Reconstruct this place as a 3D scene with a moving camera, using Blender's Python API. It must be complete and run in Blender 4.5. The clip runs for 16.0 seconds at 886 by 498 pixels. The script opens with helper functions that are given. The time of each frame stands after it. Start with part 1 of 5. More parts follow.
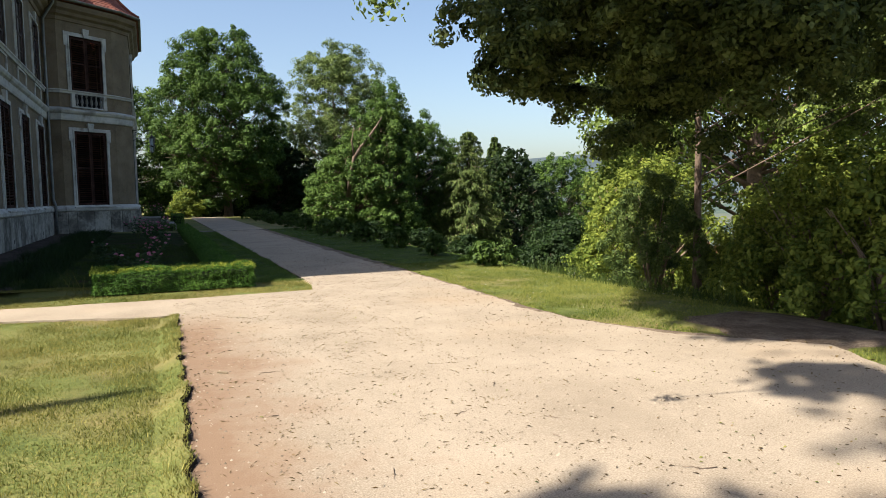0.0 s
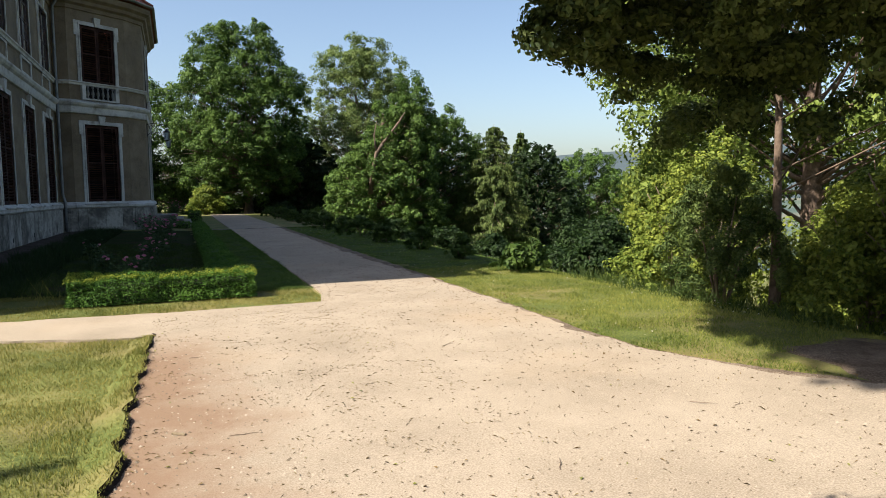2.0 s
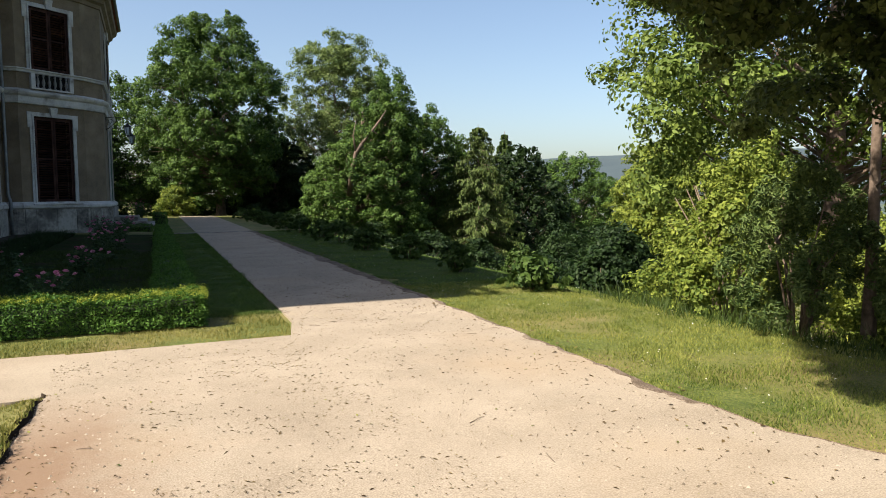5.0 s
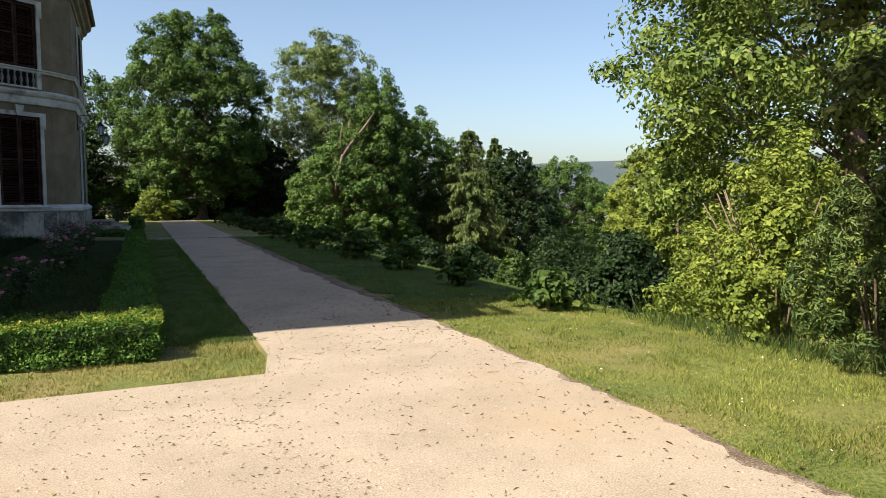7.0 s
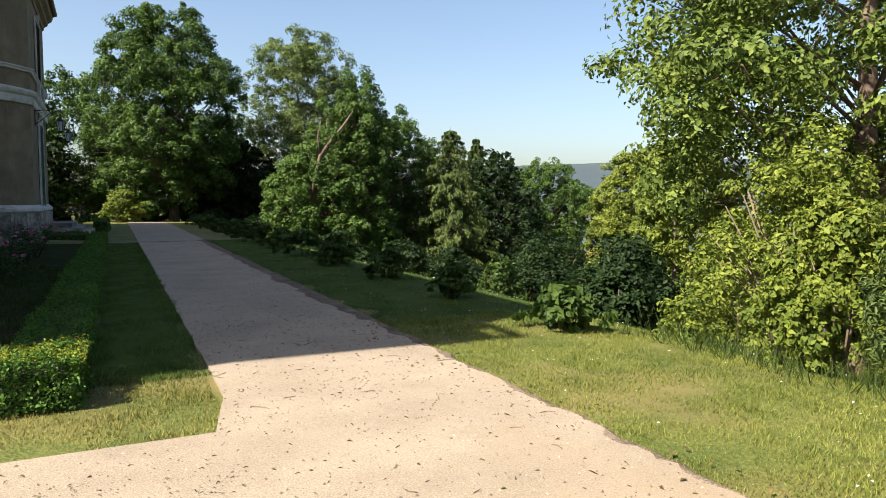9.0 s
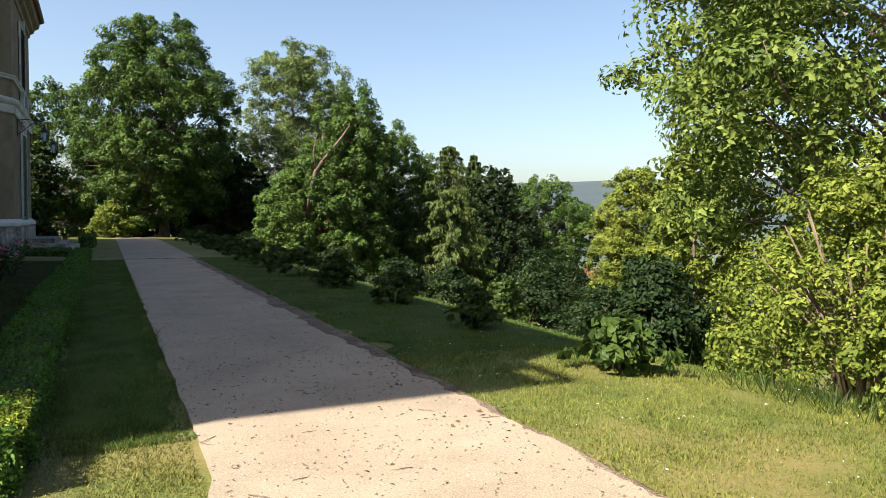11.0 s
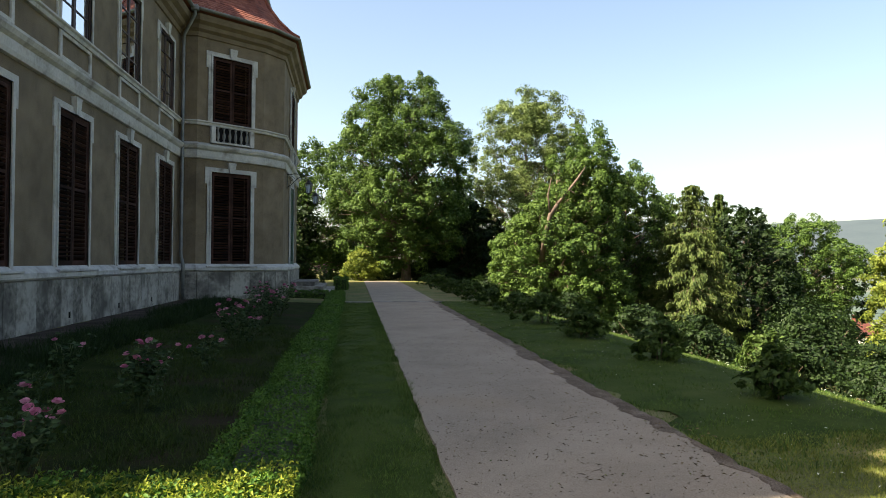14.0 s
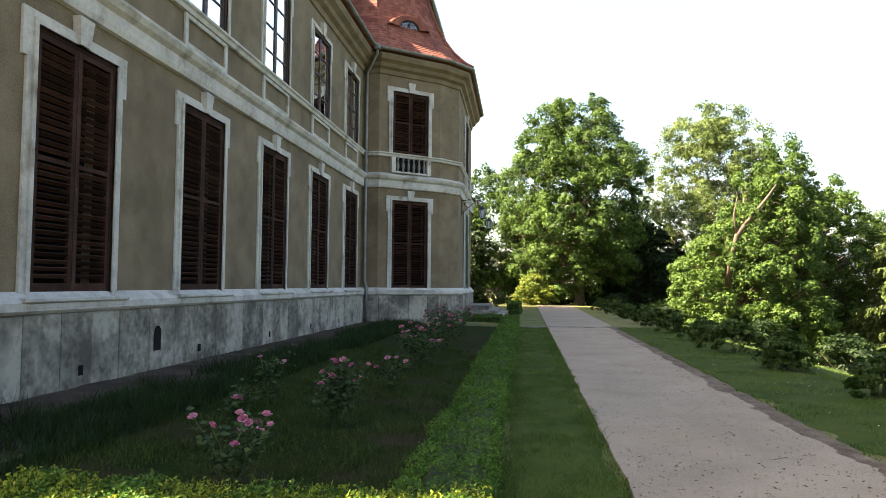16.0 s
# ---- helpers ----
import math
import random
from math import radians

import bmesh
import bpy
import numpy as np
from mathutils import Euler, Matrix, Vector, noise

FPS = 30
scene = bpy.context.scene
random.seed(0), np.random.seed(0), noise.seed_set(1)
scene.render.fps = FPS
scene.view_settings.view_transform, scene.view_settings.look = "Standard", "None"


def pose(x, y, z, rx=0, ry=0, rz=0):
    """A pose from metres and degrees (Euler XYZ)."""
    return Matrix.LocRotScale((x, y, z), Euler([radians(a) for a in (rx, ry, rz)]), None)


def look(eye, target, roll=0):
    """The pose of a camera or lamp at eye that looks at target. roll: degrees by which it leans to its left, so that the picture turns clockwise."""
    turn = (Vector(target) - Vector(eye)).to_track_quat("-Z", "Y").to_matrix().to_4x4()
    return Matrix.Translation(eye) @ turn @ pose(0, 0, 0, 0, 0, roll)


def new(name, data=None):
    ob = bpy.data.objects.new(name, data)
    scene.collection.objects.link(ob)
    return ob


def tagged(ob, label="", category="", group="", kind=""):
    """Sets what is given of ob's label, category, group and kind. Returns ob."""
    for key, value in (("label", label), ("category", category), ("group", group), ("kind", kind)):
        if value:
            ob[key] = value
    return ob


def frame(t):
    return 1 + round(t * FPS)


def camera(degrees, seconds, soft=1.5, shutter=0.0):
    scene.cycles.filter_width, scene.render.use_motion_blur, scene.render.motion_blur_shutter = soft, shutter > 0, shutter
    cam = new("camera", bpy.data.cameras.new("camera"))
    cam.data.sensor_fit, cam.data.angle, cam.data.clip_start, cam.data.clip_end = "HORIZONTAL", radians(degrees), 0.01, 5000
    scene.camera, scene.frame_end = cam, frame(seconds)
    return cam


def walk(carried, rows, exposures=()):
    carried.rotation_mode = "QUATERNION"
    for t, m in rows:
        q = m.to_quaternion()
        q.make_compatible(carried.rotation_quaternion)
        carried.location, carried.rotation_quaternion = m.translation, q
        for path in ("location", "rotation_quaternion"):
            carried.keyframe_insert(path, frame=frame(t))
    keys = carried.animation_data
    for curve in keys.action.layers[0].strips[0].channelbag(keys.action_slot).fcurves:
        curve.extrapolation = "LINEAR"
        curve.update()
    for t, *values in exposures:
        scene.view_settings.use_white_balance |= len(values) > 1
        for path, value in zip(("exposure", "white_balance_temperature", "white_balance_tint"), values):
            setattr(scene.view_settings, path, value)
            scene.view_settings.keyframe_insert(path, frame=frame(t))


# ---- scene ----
cam = camera(65.2, 16.0, soft=0.5)
METRES, EYE, TILT, LEAN, TURN = 9.4, 1.5, 0.0, 0.0, -22.5
ROWS = [
    (0.0, 0.0, 0.0, 0.0, -0.08, -4.48, 0.99),
    (0.5, -0.0, 0.0491, -0.0004, 0.52, -4.54, 0.98),
    (1.0, -0.0054, 0.0927, -0.0017, 1.04, -4.57, 0.92),
    (1.5, -0.0122, 0.136, -0.0009, 1.47, -4.62, 0.81),
    (2.0, -0.0115, 0.1796, -0.0017, 1.85, -4.67, 0.85),
    (2.5, -0.0191, 0.22, -0.0041, 2.19, -4.65, 0.71),
    (3.0, -0.0273, 0.262, -0.0036, 1.9, -4.73, 0.56),
    (3.5, -0.0298, 0.3028, -0.0023, 1.6, -4.76, 0.59),
    (4.0, -0.0393, 0.3403, -0.0046, 1.07, -4.73, 0.5),
    (6.5, -0.0707, 0.5327, -0.0022, -0.93, -4.06, 0.27),
    (7.0, -0.079, 0.572, -0.0054, -1.13, -4.04, 0.14),
    (7.5, -0.0834, 0.6101, -0.0056, -1.87, -4.07, 0.07),
    (8.0, -0.0833, 0.6492, -0.0041, -2.14, -4.11, 0.14),
    (8.5, -0.0904, 0.6847, -0.0057, -2.36, -4.01, -0.0),
    (9.0, -0.097, 0.7189, -0.0052, -2.93, -3.9, -0.06),
    (11.5, -0.1437, 0.8839, -0.0057, -3.52, -2.0, -0.38),
    (12.0, -0.1586, 0.908, -0.0036, -2.02, -1.45, -0.48),
    (12.5, -0.1689, 0.9273, -0.0027, 0.68, -0.9, -0.45),
    (13.0, -0.1721, 0.943, -0.0033, 5.39, -0.3, -0.39),
    (13.5, -0.1753, 0.9443, -0.0021, 10.54, 0.47, -0.37),
    (14.0, -0.1853, 0.9521, -0.0047, 15.11, 1.02, -0.4),
    (14.5, -0.1923, 0.9571, -0.006, 19.24, 1.48, -0.41),
    (15.0, -0.1959, 0.9559, -0.0057, 23.01, 1.97, -0.44),
    (15.5, -0.1978, 0.9549, -0.0053, 26.47, 2.46, -0.47),
    (16.0, -0.1995, 0.9556, -0.0061, 29.16, 2.94, -0.48),
]
EXPOSURES = [(0.0, 1.57, 6600, 10), (3.5, 1.48, 6600, 10), (7.0, 1.56, 6700, 10), (9.0, 1.64, 6700, 10), (11.5, 1.78, 6900, 10), (12.5, 1.88, 7300, 10), (13.5, 2.07, 7500, 10), (14.5, 2.4, 7500, 10), (15.25, 2.8, 7700, 11), (16.0, 3.15, 8000, 12)]
walk(cam, [(t, pose(0, 0, EYE, TILT, LEAN, TURN) @ pose(METRES * x, METRES * y, METRES * z, 90 + pitch, roll, yaw)) for t, x, y, z, yaw, pitch, roll in ROWS], EXPOSURES)

# ---- light ----
SUN_ELEVATION, SUN_FROM = 46.0, (-1.0, -0.24)        # height of the sun, and the side it shines from
sun_angle = math.atan2(SUN_FROM[0], SUN_FROM[1])     # clockwise from north (+y)
world = bpy.data.worlds.new("sky")
scene.world = world
world.use_nodes = True
wn = world.node_tree.nodes
sky = wn.new("ShaderNodeTexSky")
sky.sky_type, sky.sun_disc = "NISHITA", False
sky.sun_elevation, sky.sun_rotation = radians(SUN_ELEVATION), sun_angle
sky.air_density, sky.dust_density, sky.ozone_density = 1.0, 2.2, 1.6
world.node_tree.links.new(sky.outputs[0], wn["Background"].inputs[0])
wn["Background"].inputs[1].default_value = 0.070
sun_lamp = new("sun", bpy.data.lights.new("sun", "SUN"))
sun_lamp.data.energy, sun_lamp.data.angle, sun_lamp.data.color = 5.0, radians(0.6), (1.0, 0.92, 0.79)
sd = Vector((SUN_FROM[0], SUN_FROM[1], 0)).normalized() * math.cos(radians(SUN_ELEVATION)) + Vector((0, 0, math.sin(radians(SUN_ELEVATION))))
sun_lamp.matrix_world = look(sd * 60, (0, 0, 0))


# ---- materials ----
def material(name, colours, scale=4.0, rough=0.85, bump=0.2, fine=40.0, metal=0.0, translucent=0.0, random_amount=0.0,
             spread=(0.3, 0.7), stain=None, island=False, specular=0.3, coords="Object", grain=0.45):
    """A mottled surface: two noises, a ramp of colours, optional stains, fine relief, and variation from piece to piece."""
    m = bpy.data.materials.new(name)
    m.use_nodes = True
    nt = m.node_tree
    n, l = nt.nodes, nt.links
    b = n["Principled BSDF"]
    tc = n.new("ShaderNodeTexCoord")
    a = n.new("ShaderNodeTexNoise")
    a.inputs["Scale"].default_value, a.inputs["Detail"].default_value, a.inputs["Roughness"].default_value = scale, 6.0, 0.65
    f = n.new("ShaderNodeTexNoise")
    f.inputs["Scale"].default_value, f.inputs["Detail"].default_value = fine, 4.0
    for q in (a, f):
        l.new(tc.outputs[coords], q.inputs["Vector"])
    mix = n.new("ShaderNodeMath")
    mix.operation = "MULTIPLY_ADD"
    l.new(f.outputs["Fac"], mix.inputs[0])
    mix.inputs[1].default_value = grain
    l.new(a.outputs["Fac"], mix.inputs[2])
    sub = n.new("ShaderNodeMath")
    sub.operation = "SUBTRACT"
    l.new(mix.outputs[0], sub.inputs[0])
    sub.inputs[1].default_value = grain / 2
    value = sub.outputs[0]
    if random_amount:
        info = n.new("ShaderNodeNewGeometry") if island else n.new("ShaderNodeObjectInfo")
        r = n.new("ShaderNodeMath")
        r.operation = "MULTIPLY_ADD"
        l.new(info.outputs["Random Per Island" if island else "Random"], r.inputs[0])
        r.inputs[1].default_value = random_amount
        l.new(value, r.inputs[2])
        s2 = n.new("ShaderNodeMath")
        s2.operation = "SUBTRACT"
        l.new(r.outputs[0], s2.inputs[0])
        s2.inputs[1].default_value = random_amount / 2
        value = s2.outputs[0]
    ramp = n.new("ShaderNodeValToRGB")
    e = ramp.color_ramp.elements
    while len(e) < len(colours):
        e.new(0.5)
    for i, c in enumerate(colours):
        e[i].position = spread[0] + (spread[1] - spread[0]) * i / max(1, len(colours) - 1)
        e[i].color = (*c, 1)
    l.new(value, ramp.inputs[0])
    colour = ramp.outputs[0]
    if stain:
        sc, lo, hi, tone = stain
        s = n.new("ShaderNodeTexNoise")
        s.inputs["Scale"].default_value, s.inputs["Detail"].default_value = sc, 8.0
        l.new(tc.outputs[coords], s.inputs["Vector"])
        rr = n.new("ShaderNodeMapRange")
        rr.inputs["From Min"].default_value, rr.inputs["From Max"].default_value = lo, hi
        l.new(s.outputs["Fac"], rr.inputs["Value"])
        mx = n.new("ShaderNodeMix")
        mx.data_type = "RGBA"
        l.new(rr.outputs[0], mx.inputs["Factor"])
        l.new(colour, mx.inputs["A"])
        mx.inputs["B"].default_value = (*tone, 1)
        colour = mx.outputs["Result"]
    l.new(colour, b.inputs["Base Color"])
    b.inputs["Roughness"].default_value, b.inputs["Metallic"].default_value = rough, metal
    b.inputs["Specular IOR Level"].default_value = specular
    if bump:
        bn = n.new("ShaderNodeBump")
        bn.inputs["Strength"].default_value, bn.inputs["Distance"].default_value = bump, 0.02
        l.new(mix.outputs[0], bn.inputs["Height"])
        l.new(bn.outputs[0], b.inputs["Normal"])
    if translucent:
        t = n.new("ShaderNodeBsdfTranslucent")
        l.new(colour, t.inputs["Color"])
        ms = n.new("ShaderNodeMixShader")
        ms.inputs[0].default_value = translucent
        l.new(b.outputs[0], ms.inputs[1])
        l.new(t.outputs[0], ms.inputs[2])
        l.new(ms.outputs[0], n["Material Output"].inputs["Surface"])
    return m


def leaf_material(name, dark, light, rough=0.6, share=0.35):
    mid = tuple((a + b) / 2 for a, b in zip(dark, light))
    return material(name, [dark, mid, light], scale=0.5, fine=3.0, rough=rough, bump=0, translucent=share, random_amount=0.5,
                    spread=(0.22, 0.78), island=True, specular=0.2)


M_PLASTER = material("ochre_plaster", [(0.100, 0.077, 0.049), (0.152, 0.117, 0.075), (0.195, 0.153, 0.103)], scale=1.4, fine=48, bump=0.55, grain=0.7,
                     stain=(0.6, 0.55, 0.8, (0.10, 0.078, 0.052)))
M_TRIM = material("white_limewash", [(0.27, 0.265, 0.245), (0.40, 0.392, 0.368), (0.50, 0.49, 0.465)], scale=1.6, fine=18, bump=0.2, grain=0.35,
                  stain=(1.8, 0.57, 0.75, (0.17, 0.155, 0.13)))
# Darker stone than the trim, with the niche's shade put into its grey.
M_BALUSTER = material("shaded_grey_stone", [(0.12, 0.118, 0.108), (0.21, 0.205, 0.19)], scale=4, fine=30, bump=0.4)
M_PLINTH = material("grey_stone_plinth", [(0.085, 0.081, 0.070), (0.20, 0.188, 0.164), (0.33, 0.314, 0.278)], scale=1.7, fine=9, bump=0.3, grain=0.5, spread=(0.32, 0.66),
                    stain=(1.3, 0.50, 0.70, (0.085, 0.080, 0.070)), random_amount=0.22, specular=0.15)
M_SHUTTER = material("brown_painted_wood", [(0.018, 0.009, 0.007), (0.034, 0.016, 0.012), (0.060, 0.030, 0.023)], scale=3, fine=50, rough=0.8,
                     bump=0.2, random_amount=0.4, specular=0.1)
M_TILE = material("red_roof_tile", [(0.115, 0.034, 0.024), (0.175, 0.054, 0.036), (0.225, 0.084, 0.057)], scale=1.5, fine=25, bump=0.3,
                  random_amount=0.35, stain=(0.7, 0.55, 0.8, (0.075, 0.036, 0.029)), island=True)
M_LEAD = material("weathered_zinc", [(0.10, 0.11, 0.11), (0.16, 0.17, 0.17), (0.22, 0.23, 0.23)], scale=3, rough=0.55, bump=0.1, metal=0.5)
M_IRON = material("black_wrought_iron", [(0.02, 0.02, 0.02), (0.035, 0.035, 0.035)], scale=8, rough=0.5, bump=0.1, metal=0.6)
# Near-black without sheen: darkness of rooms and holes is put into the colour.
M_DARK = material("unlit_black", [(0.012, 0.012, 0.013), (0.02, 0.02, 0.02)], scale=2, rough=0.9, bump=0, specular=0.0)
M_BARK = material("brown_bark", [(0.05, 0.035, 0.025), (0.11, 0.08, 0.06), (0.17, 0.125, 0.10)], scale=3, fine=22, bump=0.9)
M_BARK_RED = material("reddish_bark", [(0.06, 0.042, 0.032), (0.14, 0.098, 0.076), (0.22, 0.155, 0.122)], scale=2.5, fine=16, bump=0.9)
M_TWIG = material("pale_twig", [(0.10, 0.075, 0.052), (0.17, 0.13, 0.095)], scale=6, bump=0.3)
M_OAK = leaf_material("oak_leaf", (0.020, 0.052, 0.010), (0.088, 0.150, 0.026), share=0.25)
M_LIME = leaf_material("pale_oak_leaf", (0.055, 0.09, 0.024), (0.15, 0.20, 0.06), share=0.28)
# Far darker than the other leaves: the wood's shade is put into its colour.
M_DEEP = leaf_material("dark_shaded_leaf", (0.007, 0.019, 0.006), (0.028, 0.055, 0.013))
M_SPRUCE = leaf_material("spruce_needle", (0.024, 0.05, 0.011), (0.10, 0.145, 0.032), share=0.2)
M_PALE_SPRUCE = leaf_material("pale_spruce_needle", (0.028, 0.056, 0.013), (0.11, 0.148, 0.038), share=0.2)
M_MAPLE = leaf_material("maple_leaf", (0.045, 0.080, 0.014), (0.18, 0.235, 0.050), share=0.35)
# Maple leaf with the canopy's shade put into a darker colour.
M_SHADED_MAPLE = leaf_material("shaded_maple_leaf", (0.022, 0.038, 0.009), (0.085, 0.108, 0.026), share=0.35)
M_LILAC = leaf_material("yellow_green_leaf", (0.060, 0.098, 0.014), (0.225, 0.265, 0.045), share=0.4)
M_BOX = leaf_material("box_leaf", (0.022, 0.070, 0.010), (0.10, 0.195, 0.028), share=0.3)
M_SHRUB = leaf_material("shrub_leaf", (0.018, 0.042, 0.008), (0.07, 0.115, 0.023), share=0.3)
# Dark blade: shade of the bed and bush foot is put into its colour.
M_BLADE = leaf_material("grass_blade", (0.020, 0.042, 0.007), (0.060, 0.086, 0.018), share=0.3)
# Haze of distance is put into these bluish base colours.
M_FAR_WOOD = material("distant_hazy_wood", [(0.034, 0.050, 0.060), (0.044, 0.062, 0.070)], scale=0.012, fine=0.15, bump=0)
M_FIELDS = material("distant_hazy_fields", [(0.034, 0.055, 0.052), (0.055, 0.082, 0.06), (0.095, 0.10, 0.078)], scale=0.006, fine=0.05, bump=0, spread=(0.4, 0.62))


# ---- mesh helpers ----
def finish(name, me, mat, parent=None, label="", smooth=False):
    me.materials.append(mat)
    if smooth:
        me.polygons.foreach_set("use_smooth", [True] * len(me.polygons))
    ob = new(name, me)
    if parent:
        ob.parent = parent
    if label:
        ob["label"] = label
    return ob


def part(name, bm, mat, parent=None, label="", smooth=False):
    me = bpy.data.meshes.new(name)
    bm.to_mesh(me)
    bm.free()
    return finish(name, me, mat, parent, label, smooth)


def thing(name, place=(0, 0, 0), label="", category="", group="", kind=""):
    ob = new(name)
    ob.location = place
    ob.empty_display_size = 0.2
    return tagged(ob, label, category, group, kind)


def box(bm, x0, x1, y0, y1, z0, z1, bevel=0.0, m=None):
    vs = [bm.verts.new((x, y, z)) for z in (z0, z1) for y in (y0, y1) for x in (x0, x1)]
    if m is not None:
        for v in vs:
            v.co = m @ v.co
    fs = [bm.faces.new([vs[i] for i in q]) for q in ((0, 2, 3, 1), (4, 5, 7, 6), (0, 1, 5, 4), (2, 6, 7, 3), (0, 4, 6, 2), (1, 3, 7, 5))]
    if bevel:
        bmesh.ops.bevel(bm, geom=list({e for f in fs for e in f.edges}), offset=bevel, segments=1, affect="EDGES")
    return bm


def tube_arrays(points, radii, sides=7):
    """A tapered round tube along points: vertices and faces."""
    pts = [Vector(p) for p in points]
    vs, fs = [], []
    for i, p in enumerate(pts):
        d = (pts[min(i + 1, len(pts) - 1)] - pts[max(i - 1, 0)]).normalized()
        u = d.orthogonal().normalized()
        if i and u.dot(last_u) < 0:
            u = -u
        if i:
            u = (last_u - d * last_u.dot(d)).normalized()
        last_u = u
        w = d.cross(u)
        for k in range(sides):
            a = 2 * math.pi * k / sides
            vs.append(tuple(p + (u * math.cos(a) + w * math.sin(a)) * radii[i]))
    for i in range(len(pts) - 1):
        for k in range(sides):
            a, b = i * sides + k, i * sides + (k + 1) % sides
            fs.append((a, b, b + sides, a + sides))
    fs.append(tuple(range(sides - 1, -1, -1)))
    fs.append(tuple(len(vs) - sides + k for k in range(sides)))
    return vs, fs


def tubes_mesh(name, runs, sides=7):
    vs, fs = [], []
    for points, radii in runs:
        v, f = tube_arrays(points, radii, sides)
        o = len(vs)
        vs += v
        fs += [tuple(i + o for i in q) for q in f]
    me = bpy.data.meshes.new(name)
    me.from_pydata(vs, [], fs)
    return me


def leaf_mesh(name, centres, normals, sizes, aspect=0.6, seed=0, axis=None):
    """Many small folded leaves: each is two triangles that share their midrib."""
    rng = np.random.default_rng(seed)
    c, nrm, s = np.asarray(centres, float), np.asarray(normals, float), np.asarray(sizes, float)[:, None]
    k = len(c)
    nrm = nrm / np.linalg.norm(nrm, axis=1, keepdims=True)
    r = rng.normal(size=(k, 3)) if axis is None else axis
    t = np.cross(nrm, r) if axis is None else r - nrm * (r * nrm).sum(axis=1, keepdims=True)
    t /= np.linalg.norm(t, axis=1, keepdims=True) + 1e-9
    w = np.cross(nrm, t)
    fold = 0.16 * s * nrm
    v = np.empty((k, 4, 3))
    v[:, 0], v[:, 2] = c - t * s * 0.5, c + t * s * 0.5
    v[:, 1] = c + w * s * aspect * 0.5 + fold - t * s * 0.08
    v[:, 3] = c - w * s * aspect * 0.5 + fold - t * s * 0.08
    base = np.arange(k)[:, None] * 4
    tri = np.concatenate([base + [0, 1, 2], base + [0, 2, 3]], axis=1).reshape(-1)
    return triangles(name, v.reshape(-1), tri)


def triangles(name, co, tri):
    me = bpy.data.meshes.new(name)
    me.vertices.add(len(co) // 3)
    me.vertices.foreach_set("co", co)
    me.loops.add(len(tri))
    me.loops.foreach_set("vertex_index", tri.astype(np.int32))
    me.polygons.add(len(tri) // 3)
    me.polygons.foreach_set("loop_start", np.arange(0, len(tri), 3, dtype=np.int32))
    me.update(calc_edges=True)
    return me


def lobe_leaves(rng, lobes, count, size, up=0.4, per=34, flat=0.8, tight=0.17):
    """Leaf places on a set of lobes (centre, radii): sprays of leaves on each lobe's skin, denser above, with gaps between them."""
    vol = np.array([r[0] * r[1] + r[1] * r[2] + r[0] * r[2] for _, r in lobes])
    share = (vol / vol.sum() * count).astype(int)
    cs, ns = [], []
    for (c, r), k in zip(lobes, share):
        if k < 4:
            continue
        clumps = max(3, int(k / per))
        d = rng.normal(size=(clumps, 3)) + [0, 0, 0.35]
        d /= np.linalg.norm(d, axis=1, keepdims=True)
        cc = d * (0.74 + 0.30 * rng.random((clumps, 1)))
        pick = rng.integers(0, clumps, k)
        wide = tight * (0.6 + 0.8 * rng.random((clumps, 1)))[pick]
        off = rng.normal(size=(k, 3)) * [1, 1, flat]
        off -= d[pick] * np.maximum(0, (off * d[pick]).sum(axis=1, keepdims=True)) * 0.6
        cs.append(np.asarray(c) + (cc[pick] + off * wide) * np.asarray(r))
        ns.append(d[pick] * 1.0 + rng.normal(size=(k, 3)) * 0.5 + [0, 0, up])
    c, nn = np.concatenate(cs), np.concatenate(ns)
    return c, nn, size * (0.6 + 0.8 * rng.random(len(c)))


def bough_leaves(rng, boughs, count, size, tufts=10, flat=0.9, spread=1.0):
    """Leaves on boughs (centre, radii): each bough carries domed tufts on its upper and outer side, each tuft a skin of leaves, with dark gaps between."""
    area = np.array([r[0] * r[1] for _, r in boughs])
    share = (area / area.sum() * count).astype(int)
    cs, ns = [], []
    for (c, r), k in zip(boughs, share):
        if k < tufts:
            continue
        c, r = np.asarray(c, float), np.asarray(r, float)
        d = rng.normal(size=(tufts, 3)) + [0.15 * np.sign(c[0]), 0.15 * np.sign(c[1]), 0.45]
        d /= np.linalg.norm(d, axis=1, keepdims=True)
        at = d * (0.45 + 0.55 * rng.random((tufts, 1)) ** 0.6) * spread
        wide = 0.26 + 0.24 * rng.random((tufts, 1))
        pick = rng.integers(0, tufts, k)
        o = rng.normal(size=(k, 3)) + [0, 0, 0.35]
        o /= np.linalg.norm(o, axis=1, keepdims=True)
        skin = o * (0.55 + 0.5 * rng.random((k, 1))) * [1, 1, flat]
        cs.append(c + (at[pick] + skin * wide[pick]) * r)
        ns.append(o + 0.35 * d[pick] + rng.normal(size=(k, 3)) * 0.45 + [0, 0, 0.25])
    c, nn = np.concatenate(cs), np.concatenate(ns)
    return c, nn, size * (0.6 + 0.8 * rng.random(len(c)))


